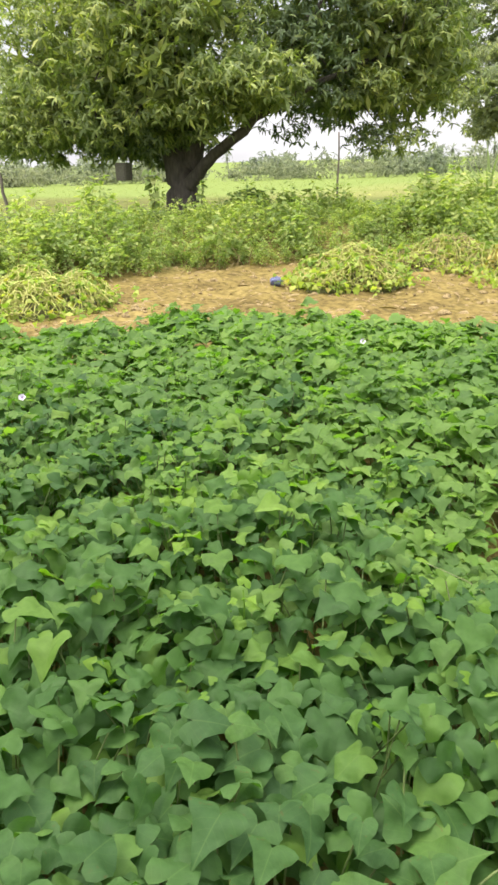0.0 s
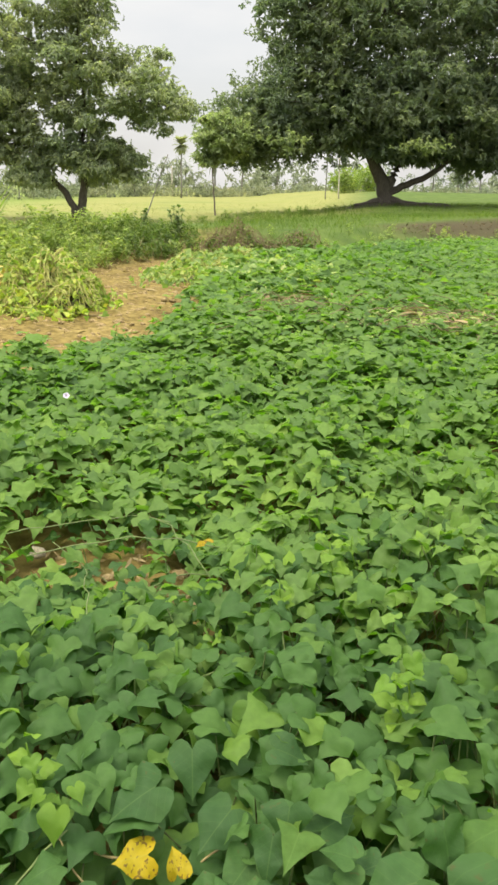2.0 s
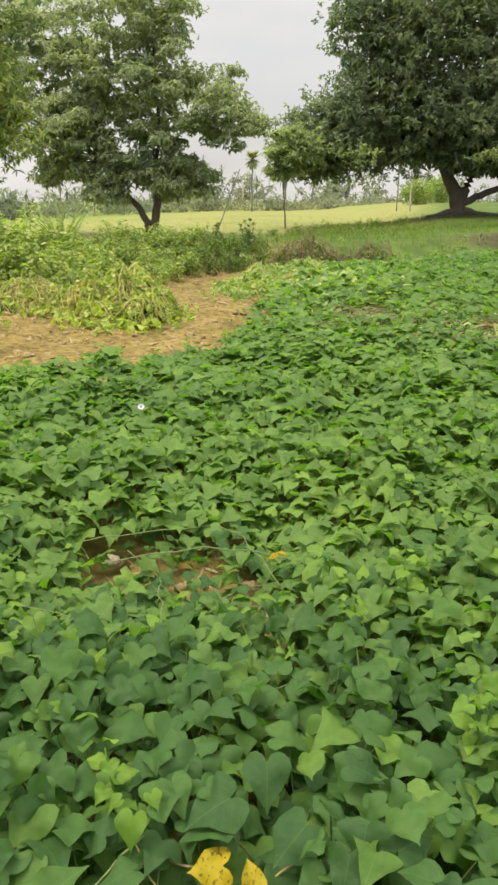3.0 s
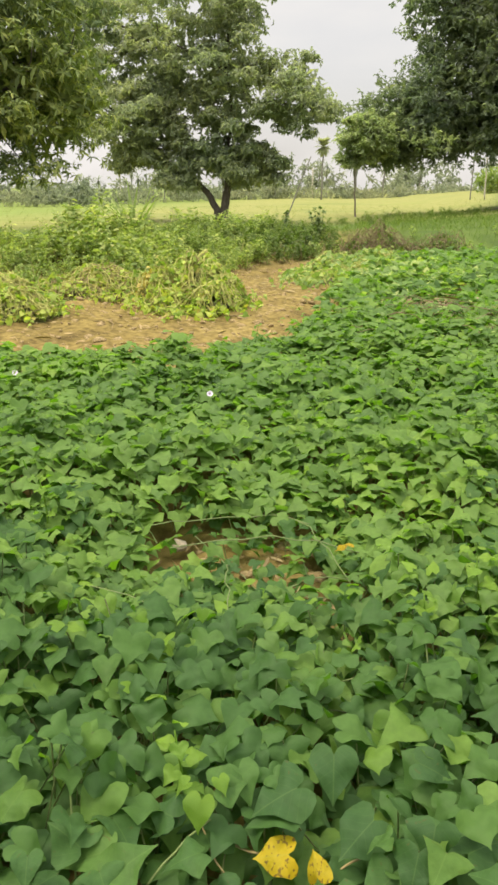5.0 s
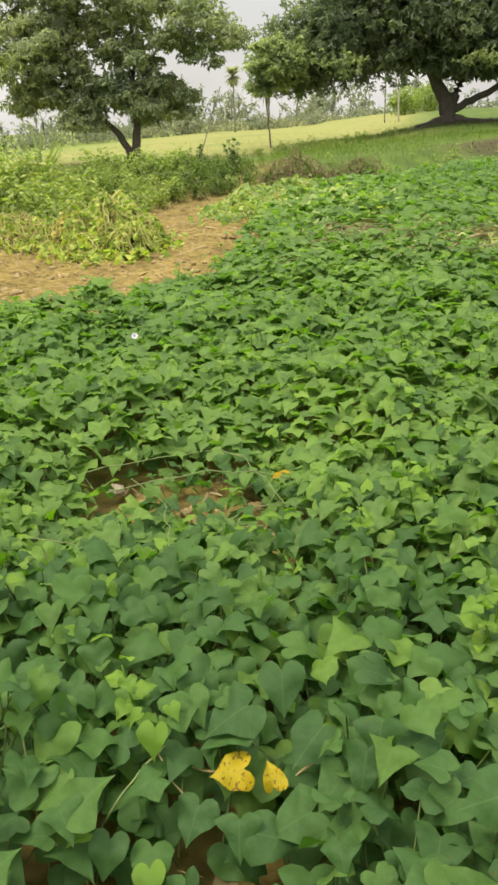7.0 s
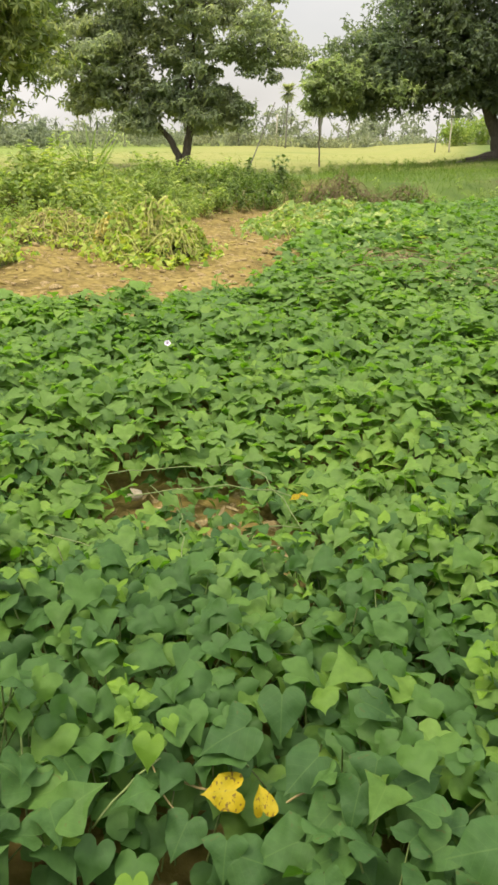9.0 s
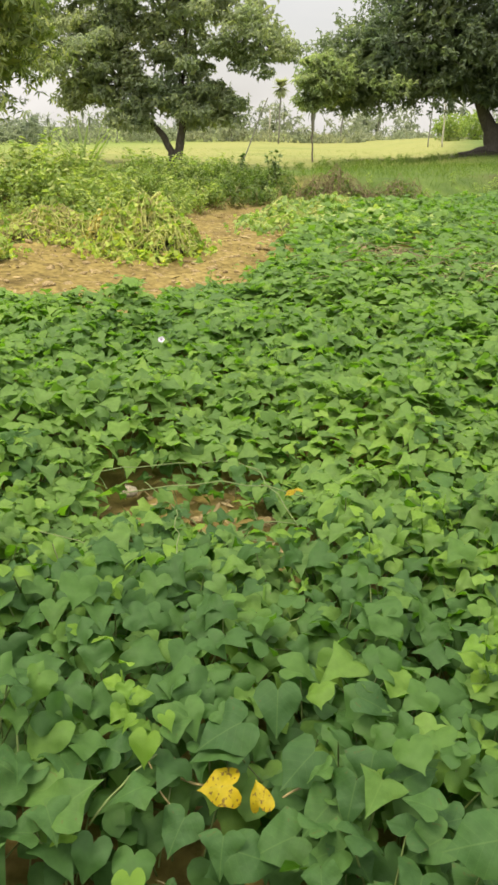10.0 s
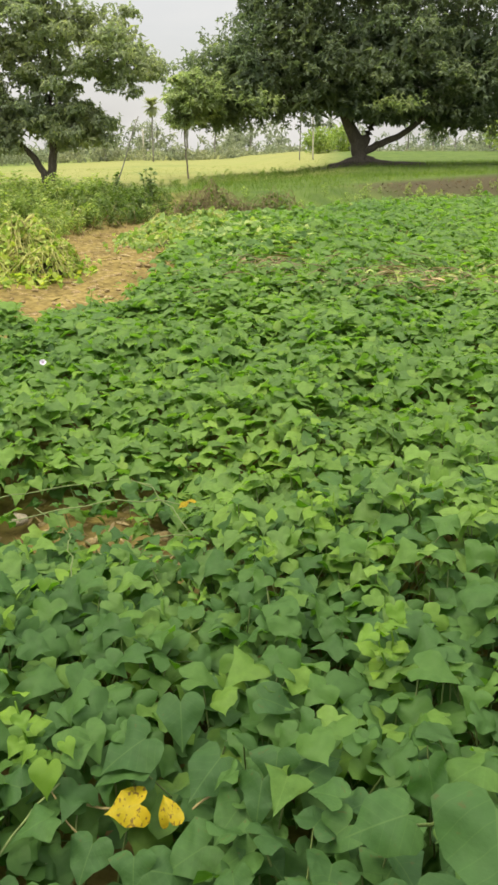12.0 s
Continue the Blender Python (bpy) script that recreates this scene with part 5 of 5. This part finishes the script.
mango_tree(-9.85, 12.9,
           [([(0, 0, -0.1), (0.02, 0, 0.5), (-0.1, 0, 1.1), (-0.6, 0.1, 2.0)], [0.40, 0.30, 0.28, 0.22]),
            ([(0.0, 0.0, 0.15), (0.16, -0.04, 0.48), (0.48, -0.11, 0.80), (1.05, -0.22, 1.15), (1.9, -0.3, 1.7)], [0.20, 0.17, 0.125, 0.105, 0.085]),
            ([(0.05, 0.05, 0.6), (0.3, 0.1, 1.2), (0.35, 0.2, 2.1)], [0.28, 0.2, 0.16])],
           0.08,
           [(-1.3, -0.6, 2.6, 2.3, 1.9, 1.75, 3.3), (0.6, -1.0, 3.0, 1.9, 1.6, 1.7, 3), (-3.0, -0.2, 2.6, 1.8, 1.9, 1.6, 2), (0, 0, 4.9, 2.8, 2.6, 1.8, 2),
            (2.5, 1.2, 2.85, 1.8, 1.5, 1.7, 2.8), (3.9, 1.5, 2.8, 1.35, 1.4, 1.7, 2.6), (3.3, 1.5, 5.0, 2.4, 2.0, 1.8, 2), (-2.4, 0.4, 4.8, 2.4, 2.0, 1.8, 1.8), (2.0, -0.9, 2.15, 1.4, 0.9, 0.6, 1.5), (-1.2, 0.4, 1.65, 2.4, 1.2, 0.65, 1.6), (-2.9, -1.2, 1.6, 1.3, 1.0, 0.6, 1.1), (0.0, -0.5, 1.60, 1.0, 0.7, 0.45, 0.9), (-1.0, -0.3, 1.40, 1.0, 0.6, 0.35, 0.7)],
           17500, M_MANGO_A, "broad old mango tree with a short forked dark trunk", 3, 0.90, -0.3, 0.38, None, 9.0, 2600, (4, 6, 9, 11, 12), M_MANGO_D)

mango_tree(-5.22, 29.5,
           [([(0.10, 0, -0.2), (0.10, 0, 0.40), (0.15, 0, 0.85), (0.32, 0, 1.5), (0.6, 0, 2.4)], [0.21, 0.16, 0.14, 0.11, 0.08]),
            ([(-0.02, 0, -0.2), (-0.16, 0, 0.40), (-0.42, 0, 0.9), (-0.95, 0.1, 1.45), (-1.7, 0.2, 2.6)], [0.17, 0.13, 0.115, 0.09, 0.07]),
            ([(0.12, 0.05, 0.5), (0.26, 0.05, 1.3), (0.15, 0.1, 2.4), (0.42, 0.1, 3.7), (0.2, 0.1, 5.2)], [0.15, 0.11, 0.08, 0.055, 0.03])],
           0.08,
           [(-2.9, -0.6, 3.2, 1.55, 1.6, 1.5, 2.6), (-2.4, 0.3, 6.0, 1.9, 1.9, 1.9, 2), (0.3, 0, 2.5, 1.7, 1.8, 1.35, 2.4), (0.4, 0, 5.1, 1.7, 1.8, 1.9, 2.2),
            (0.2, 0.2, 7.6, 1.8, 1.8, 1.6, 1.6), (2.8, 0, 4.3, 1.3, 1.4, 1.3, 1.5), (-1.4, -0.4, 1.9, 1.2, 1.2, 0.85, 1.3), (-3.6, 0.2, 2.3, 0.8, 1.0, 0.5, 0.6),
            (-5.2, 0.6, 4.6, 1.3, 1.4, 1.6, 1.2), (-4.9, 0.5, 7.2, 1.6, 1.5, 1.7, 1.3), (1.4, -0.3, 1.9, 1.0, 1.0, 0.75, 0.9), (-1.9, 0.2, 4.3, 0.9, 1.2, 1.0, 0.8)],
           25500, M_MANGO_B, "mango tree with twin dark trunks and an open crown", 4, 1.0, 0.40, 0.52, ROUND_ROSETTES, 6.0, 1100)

great = mango_tree(7.7, 38.0,
           [([(0, 0, -0.2), (0.0, 0, 0.3), (-0.02, 0, 0.85), (-0.40, 0, 1.5), (-1.0, 0, 2.6)], [0.55, 0.34, 0.36, 0.28, 0.20]),
            ([(0.12, 0, 0.50), (0.65, -0.1, 0.82), (1.5, -0.2, 1.12), (2.3, -0.2, 1.55), (3.4, -0.2, 2.5)], [0.20, 0.17, 0.15, 0.13, 0.10]),
            ([(0.02, 0, 0.35), (0.16, 0.03, 0.85), (0.40, 0.05, 1.40), (0.70, 0.1, 2.1), (0.9, 0.2, 3.0)], [0.20, 0.24, 0.23, 0.19, 0.16]),
            ([(0.2, -0.1, 0.25), (0.9, -0.3, 0.12), (2.2, -0.5, 0.0)], [0.22, 0.13, 0.05]),
            ([(-0.2, -0.1, 0.22), (-0.8, -0.3, 0.08), (-1.5, -0.4, 0.0)], [0.2, 0.11, 0.05])],
           0.13,
           [(-6.9, 0, 2.6, 1.6, 2.0, 1.3, 1.1), (-5.6, 0, 3.5, 2.7, 2.8, 2.2, 2.2), (-3.0, 0, 4.4, 3.2, 3.2, 3.1, 3), (0.8, -1, 4.3, 3.3, 3.2, 2.8, 3),
            (4.5, -0.5, 4.2, 3.2, 3.2, 2.8, 3), (7.5, 0, 3.8, 2.8, 2.8, 2.8, 2), (-0.5, 0, 8.2, 4.5, 4, 3.6, 3.2), (4.5, 0, 8.8, 4.5, 4, 3.6, 3.2), (10, 0, 6.9, 3, 3, 4, 1.5), (-4.2, 0, 8.2, 2.7, 2.6, 2.9, 1.6), (4.4, 0.4, 2.4, 2.0, 1.8, 1.25, 1.2), (-0.6, 0.5, 2.9, 2.6, 2.2, 0.9, 1.2), (1.0, -0.9, 2.45, 2.7, 1.6, 0.70, 1.3)],
           19500, M_MANGO_C, "very large dark green mango tree standing on grass", 5, 1.15, -0.3, 0.62, BROAD_ROSETTES, 9.0, 5500)


def pale_sprig(tree, x, y, z, rx, rz, n, seed):
    """Fresh pale leaves in a gap of a tree's crown."""
    r = np.random.default_rng(seed)
    p = np.stack([x + r.normal(0, rx, n), y + r.normal(0, 0.3, n), z + r.normal(0, rz, n)], -1)
    v, f = scattered(BROAD_ROSETTES, r.integers(0, 5, n), p, turns(r.uniform(0, 6.28, n), r.normal(0, 0.4, n), 0), r.uniform(0.9, 1.5, n))
    part("pale_sprig", raw_mesh("pale_sprig", v, f), M_MANGO_Y, tree, "fresh pale yellow-green leaves", kind="stuff")


pale_sprig(great, 0.9, -3.5, 2.5, 0.75, 0.14, 60, 71)
pale_sprig(great, -7.0, -2.6, 2.9, 0.55, 0.30, 70, 72)
pale_sprig(great, -5.1, -3.1, 2.6, 0.6, 0.22, 50, 73)


def mulch_ring(x, y, rad, seed):
    """A low dark ring of dug earth and dead leaves round a trunk."""
    r = np.random.default_rng(seed)
    n, rings = 28, 5
    v, f = [], []
    for k in range(rings):
        for j in range(n):
            a, q = 6.2832 * j / n, rad * (0.2 + 0.8 * k / (rings - 1)) * (1 + 0.14 * math.sin(3 * 6.2832 * j / n + seed) + 0.05 * r.normal())
            px, py = x + 2.1 * q * math.cos(a), y + q * math.sin(a)
            v.append((px, py, float(ground_z(np.array([px]), np.array([py]))[0]) + 0.16 * math.sin(3.1416 * (0.15 + 0.85 * k / (rings - 1))) + 0.02 * r.normal() - 0.02))
    for k in range(rings - 1):
        for j in range(n):
            a, b = k * n + j, k * n + (j + 1) % n
            f += [(a, a + n, b + n), (a, b + n, b)]
    tagged(part("mulch_ring", raw_mesh("mulch_ring", v, f), M_MULCH), "dark ring of dug earth round the mango trunk", "mulch", kind="stuff")


mulch_ring(8.5, 37.8, 1.15, 4)

mango_tree(-0.36, 36.1,
           [([(0.05, 0, -0.2), (0.0, 0, 0.7), (-0.06, 0, 1.5), (-0.02, 0, 2.4)], [0.045, 0.036, 0.031, 0.028])],
           0.03,
           [(0.2, 0, 3.4, 1.05, 1.1, 0.9, 3), (0.8, 0, 2.9, 0.7, 0.8, 0.6, 1), (-0.3, 0, 2.4, 0.45, 0.5, 0.35, 0.5)],
           1900, M_MANGO_Y, "slender young mango tree with pale yellow-green leaves", 6, 1.1, 0.1, 0.34, BROAD_ROSETTES, 7.0, 60, bark=M_POST)

# ---------------------------------------------------------------- posts, box and small things


def post(x, y, height, radius, lean, material, label, z_top_r=0.75):
    r = np.random.default_rng(int(abs(x * 31 + y * 7)))
    z0 = float(ground_z(np.array([float(x)]), np.array([float(y)]))[0])
    t = np.linspace(0, 1, 7)
    pts = np.stack([lean * t * height, 0 * t, -0.15 + t * (height + 0.15)], -1) + r.normal(0, radius * 0.3, (7, 3)) * [1, 1, 0]
    v, f = tube(pts, np.linspace(radius, radius * z_top_r, 7), 8)
    ob = tagged(part("fence_post", raw_mesh("fence_post", v, f), material), label, "post", "fence posts")
    ob.location = (x, y, z0)
    return ob


post(-11.2, 22.5, 1.95, 0.035, 0.02, M_POST, "thin crooked wooden post at the field's edge")
post(7.9, 54.5, 2.9, 0.055, -0.03, M_PALEPOST, "pale yellowish post beside the mango tree")
post(7.25, 56.5, 2.7, 0.045, 0.0, M_PALMBARK, "thin grey post beside the mango tree")
post(-2.6, 26.0, 2.15, 0.022, 0.42, M_PALMBARK, "leaning weathered stick in the weeds")
post(-12.3, 10.6, 1.3, 0.035, -0.2, M_POST, "dark leaning stake among the weeds")
post(-7.4, 118.0, 4.2, 0.13, -0.03, M_PALEPOST, "pale far post in the open field")
post(-23.0, 110.0, 3.0, 0.12, -0.25, M_PALEPOST, "pale far leaning post in the open field")
post(-25.5, 112.0, 3.0, 0.12, 0.0, M_PALEPOST, "pale far post in the open field")
post(-28.0, 90.0, 3.0, 0.1, 0.05, M_PALEPOST, "pale far post in the open field")


def hanging_box():
    bm = bmesh.new()
    bmesh.ops.create_cube(bm, size=1.0)
    for v in bm.verts:
        v.co.x *= 0.27 * (0.92 if v.co.z < 0 else 1.0)
        v.co.y *= 0.22
        v.co.z *= 0.32
    bmesh.ops.bevel(bm, geom=bm.edges[:], offset=0.02, segments=2, affect="EDGES")
    me = bpy.data.meshes.new("box")
    bm.to_mesh(me)
    bm.free()
    thing = tagged(new("hanging_box"), "dark rectangular tin hanging from the mango tree", "box")
    thing.location = (-10.47, 11.9, 1.22)
    part("body", me, M_TIN, thing)
    v, f = tube([(0, 0, 0.15), (0.01, 0.01, 0.5), (0, 0.05, 1.0)], [0.006] * 3, 4)
    part("cord", raw_mesh("cord", v, f), M_POST, thing)


hanging_box()

bag = tagged(part("plastic_bag", lump(0.075, 8, 0.75, 3), M_BLUE), "crumpled blue plastic bag on the soil", "bag")
bag.location = (-4.62, 7.75, 0.045)

# ---------------------------------------------------------------- far trees and palms


def palm(height, seed, fan):
    r = np.random.default_rng(seed)
    thing = tagged(new("palm_tree"), "tall slender far palm with a small crown" if fan else "far feathery palm at the field's end", "palm", "far palms")
    top = np.array([r.normal(0, 0.2), 0, height])
    v, f = tube(curve_between((0, 0, -0.3), top, 0, 0.05, 6), np.linspace(0.12, 0.08, 6), 6)
    part("trunk", raw_mesh("trunk", v, f), M_PALMBARK, thing)
    n = 44 if fan else 26
    head = r.uniform(0, 6.28, n)
    ln = (1.35 if fan else 1.25)
    pieces = []
    for k in range(n):
        up = r.uniform(-1.1, 1.4)
        if fan:
            m = 4
            pieces.append(scattered([blade(1, 0.25, 0.2, 2)], np.zeros(m, int), np.repeat(top[None], m, 0), turns(head[k] + np.linspace(-0.45, 0.45, m), up, 0), np.full(m, ln)))
        else:
            pieces.append(scattered([blade(1, 0.14, 0.7, 3)], np.zeros(1, int), top[None], turns([head[k]], [up], [0]), np.array([ln])))
    v, f = merged(pieces)
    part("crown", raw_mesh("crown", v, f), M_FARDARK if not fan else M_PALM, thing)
    return thing


def belt(turn):
    """How far off the belt of trees begins, by the angle to the left of +y in degrees."""
    return float(np.interp(turn, [6, 19, 60], [112, 60, 58]))


tall = palm(6.2, 1, True)
tall.location = (-5.2, 100, 0.16)
PALMS = [palm(4.6, 2, False), palm(3.8, 3, False), palm(3.5, 4, False), palm(3.2, 5, False)]
for k in range(40):
    a = radians(RNG.uniform(-24, 54))
    d = RNG.uniform(1.0, 1.3) * belt(math.degrees(a))
    x, y = -d * math.sin(a), d * math.cos(a)
    m = pose(x, y, 0.16 if a < 0.2 else 0.0, 0, 0, RNG.uniform(0, 360)) @ Matrix.Scale(RNG.uniform(0.9, 1.6) * d / 125 * float(np.interp(math.degrees(a), [6, 16, 30], [1.0, 0.72, 0.55])), 4)
    if k < 4:
        PALMS[k].matrix_basis = m
    else:
        ob = copy_thing(PALMS[k % 4], m)
        ob.matrix_basis = m


def far_woods():
    """A ragged belt of far bushes and tree crowns."""
    n = 240
    a = np.radians(RNG.uniform(-28, 58, n))
    d = RNG.uniform(1.03, 1.5, n) * np.interp(np.degrees(a), [6, 19, 60], [112, 60, 58])
    tall_ = RNG.uniform(0, 1, n) < np.where(np.degrees(a) > 12, 0.55, 0.3)
    h = np.where(tall_, RNG.uniform(4.0, 6.8, n), RNG.uniform(1.5, 3.2, n)) * d / 120 * np.interp(np.degrees(a), [6, 16, 30], [0.95, 0.68, 0.48])
    P, S = [], []
    for k in range(n):
        m = 34
        w = RNG.normal(0, 1, (m, 3))
        w /= np.linalg.norm(w, axis=1)[:, None]
        z0 = 0.16 if a[k] < 0.2 else 0.0
        c = np.array([-d[k] * np.sin(a[k]), d[k] * np.cos(a[k]), z0 + h[k] * (0.62 if tall_[k] else 0.42)])
        wide = (0.62 if a[k] > 0.2 else 0.45) if tall_[k] else 1.15
        rough = 1 + 0.35 * smooth_noise(w[:, 0] * 3 + k, w[:, 2] * 3, 1.5, 77)
        P.append(c + w * [h[k] * wide, h[k] * wide * 0.7, h[k] * 0.45] * (RNG.uniform(0.55, 1.05, m) * rough)[:, None])
        S.append(np.full(m, 3.9 * d[k] / 130) * RNG.uniform(0.5, 1.3, m))
    for k in range(200):
        m = 20
        aa = np.radians(RNG.uniform(-26, 58))
        dd = RNG.uniform(1.0, 1.06) * belt(float(np.degrees(aa)))
        hh = (RNG.uniform(1.1, 1.8) if aa > 0.2 else RNG.uniform(0.5, 1.3)) * dd / 60
        w = RNG.normal(0, 1, (m, 3))
        w /= np.linalg.norm(w, axis=1)[:, None]
        P.append(np.array([-dd * np.sin(aa), dd * np.cos(aa), (0.16 if aa < 0.2 else 0.0) + hh * 0.4]) + w * [hh * 1.2, hh, hh * 0.5] * RNG.uniform(0.5, 1.05, (m, 1)))
        S.append(np.full(m, 2.4 * dd / 130) * RNG.uniform(0.6, 1.3, m))
    light = [rosette(5, 0.21, 0.42, 95 + s, 1) for s in range(3)]
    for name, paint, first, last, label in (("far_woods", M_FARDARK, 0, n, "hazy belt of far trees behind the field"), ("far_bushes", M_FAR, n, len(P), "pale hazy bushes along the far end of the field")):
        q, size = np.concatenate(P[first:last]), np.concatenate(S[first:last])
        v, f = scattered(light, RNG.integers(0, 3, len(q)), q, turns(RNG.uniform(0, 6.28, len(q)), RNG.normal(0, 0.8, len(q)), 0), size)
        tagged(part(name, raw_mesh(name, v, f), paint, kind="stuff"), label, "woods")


far_woods()

# ---------------------------------------------------------------- a vine lifted above the bed, bushes behind the great tree

BIG = [leaf_data(n, M_VINE_ONE) for n in (1, 3, 6)]
for k, (x, y, z, h, p, r, sz) in enumerate(((0.385, 0.765, 0.66, 165, -24, 10, 0.120), (0.335, 0.925, 0.48, 95, -14, -26, 0.085), (0.315, 0.80, 0.50, 185, -24, -8, 0.10))):
    place_leaf(BIG[k], x, y, z, h, p, r, sz)
v, f = tube(curve_between((0.40, 1.1, 0.2), (0.385, 0.765, 0.655), 0.05, 0.01, 8), np.linspace(0.0032, 0.002, 8), 5)
part("raised_vine", raw_mesh("raised_vine", v, f), M_STEM, bed)


def bush(x, y, size, seed, paint, label):
    r = np.random.default_rng(seed)
    thing = tagged(new("bush"), label, "bush", "bushes")
    thing.location = (x, y, float(ground_z(np.array([x]), np.array([y]))[0]))
    n = 700
    w = r.normal(0, 1, (n, 3))
    w /= np.linalg.norm(w, axis=1)[:, None]
    p = w * [size, size * 0.8, size * 0.75] * r.uniform(0.4, 1.1, (n, 1)) + [0, 0, size * 0.7]
    p[:, 2] = np.maximum(p[:, 2], 0.05)
    v, f = scattered(FAR_ROSETTES, r.integers(0, 5, n), p, turns(r.uniform(0, 6.28, n), r.normal(0, 0.7, n), 0), r.uniform(0.8, 1.6, n) * min(1, 0.35 + size / 3))
    part("crown", raw_mesh("crown", v, f), paint, thing, kind="stuff")
    v, f = tube([(0, 0, -0.1), (0.05, 0, size * 0.4), (0, 0, size * 0.8)], [0.08, 0.06, 0.03], 6)
    part("trunk", raw_mesh("trunk", v, f), M_BARK, thing)


for k, (x, y, size) in enumerate(((23, 58, 2.2), (26.5, 60, 2.2), (11.5, 76, 1.6), (14.5, 80, 1.8))):
    bush(x, y, size, 300 + k, M_WEED, "bright yellow-green bush behind the mango tree")
for k, (x, y, size) in enumerate(((-8.7, 13.4, 0.27), (-8.0, 13.9, 0.22), (-9.0, 14.2, 0.3))):
    bush(x, y, size, 320 + k, M_DARKBUSH, "low dark green bush beside the mango trunk")
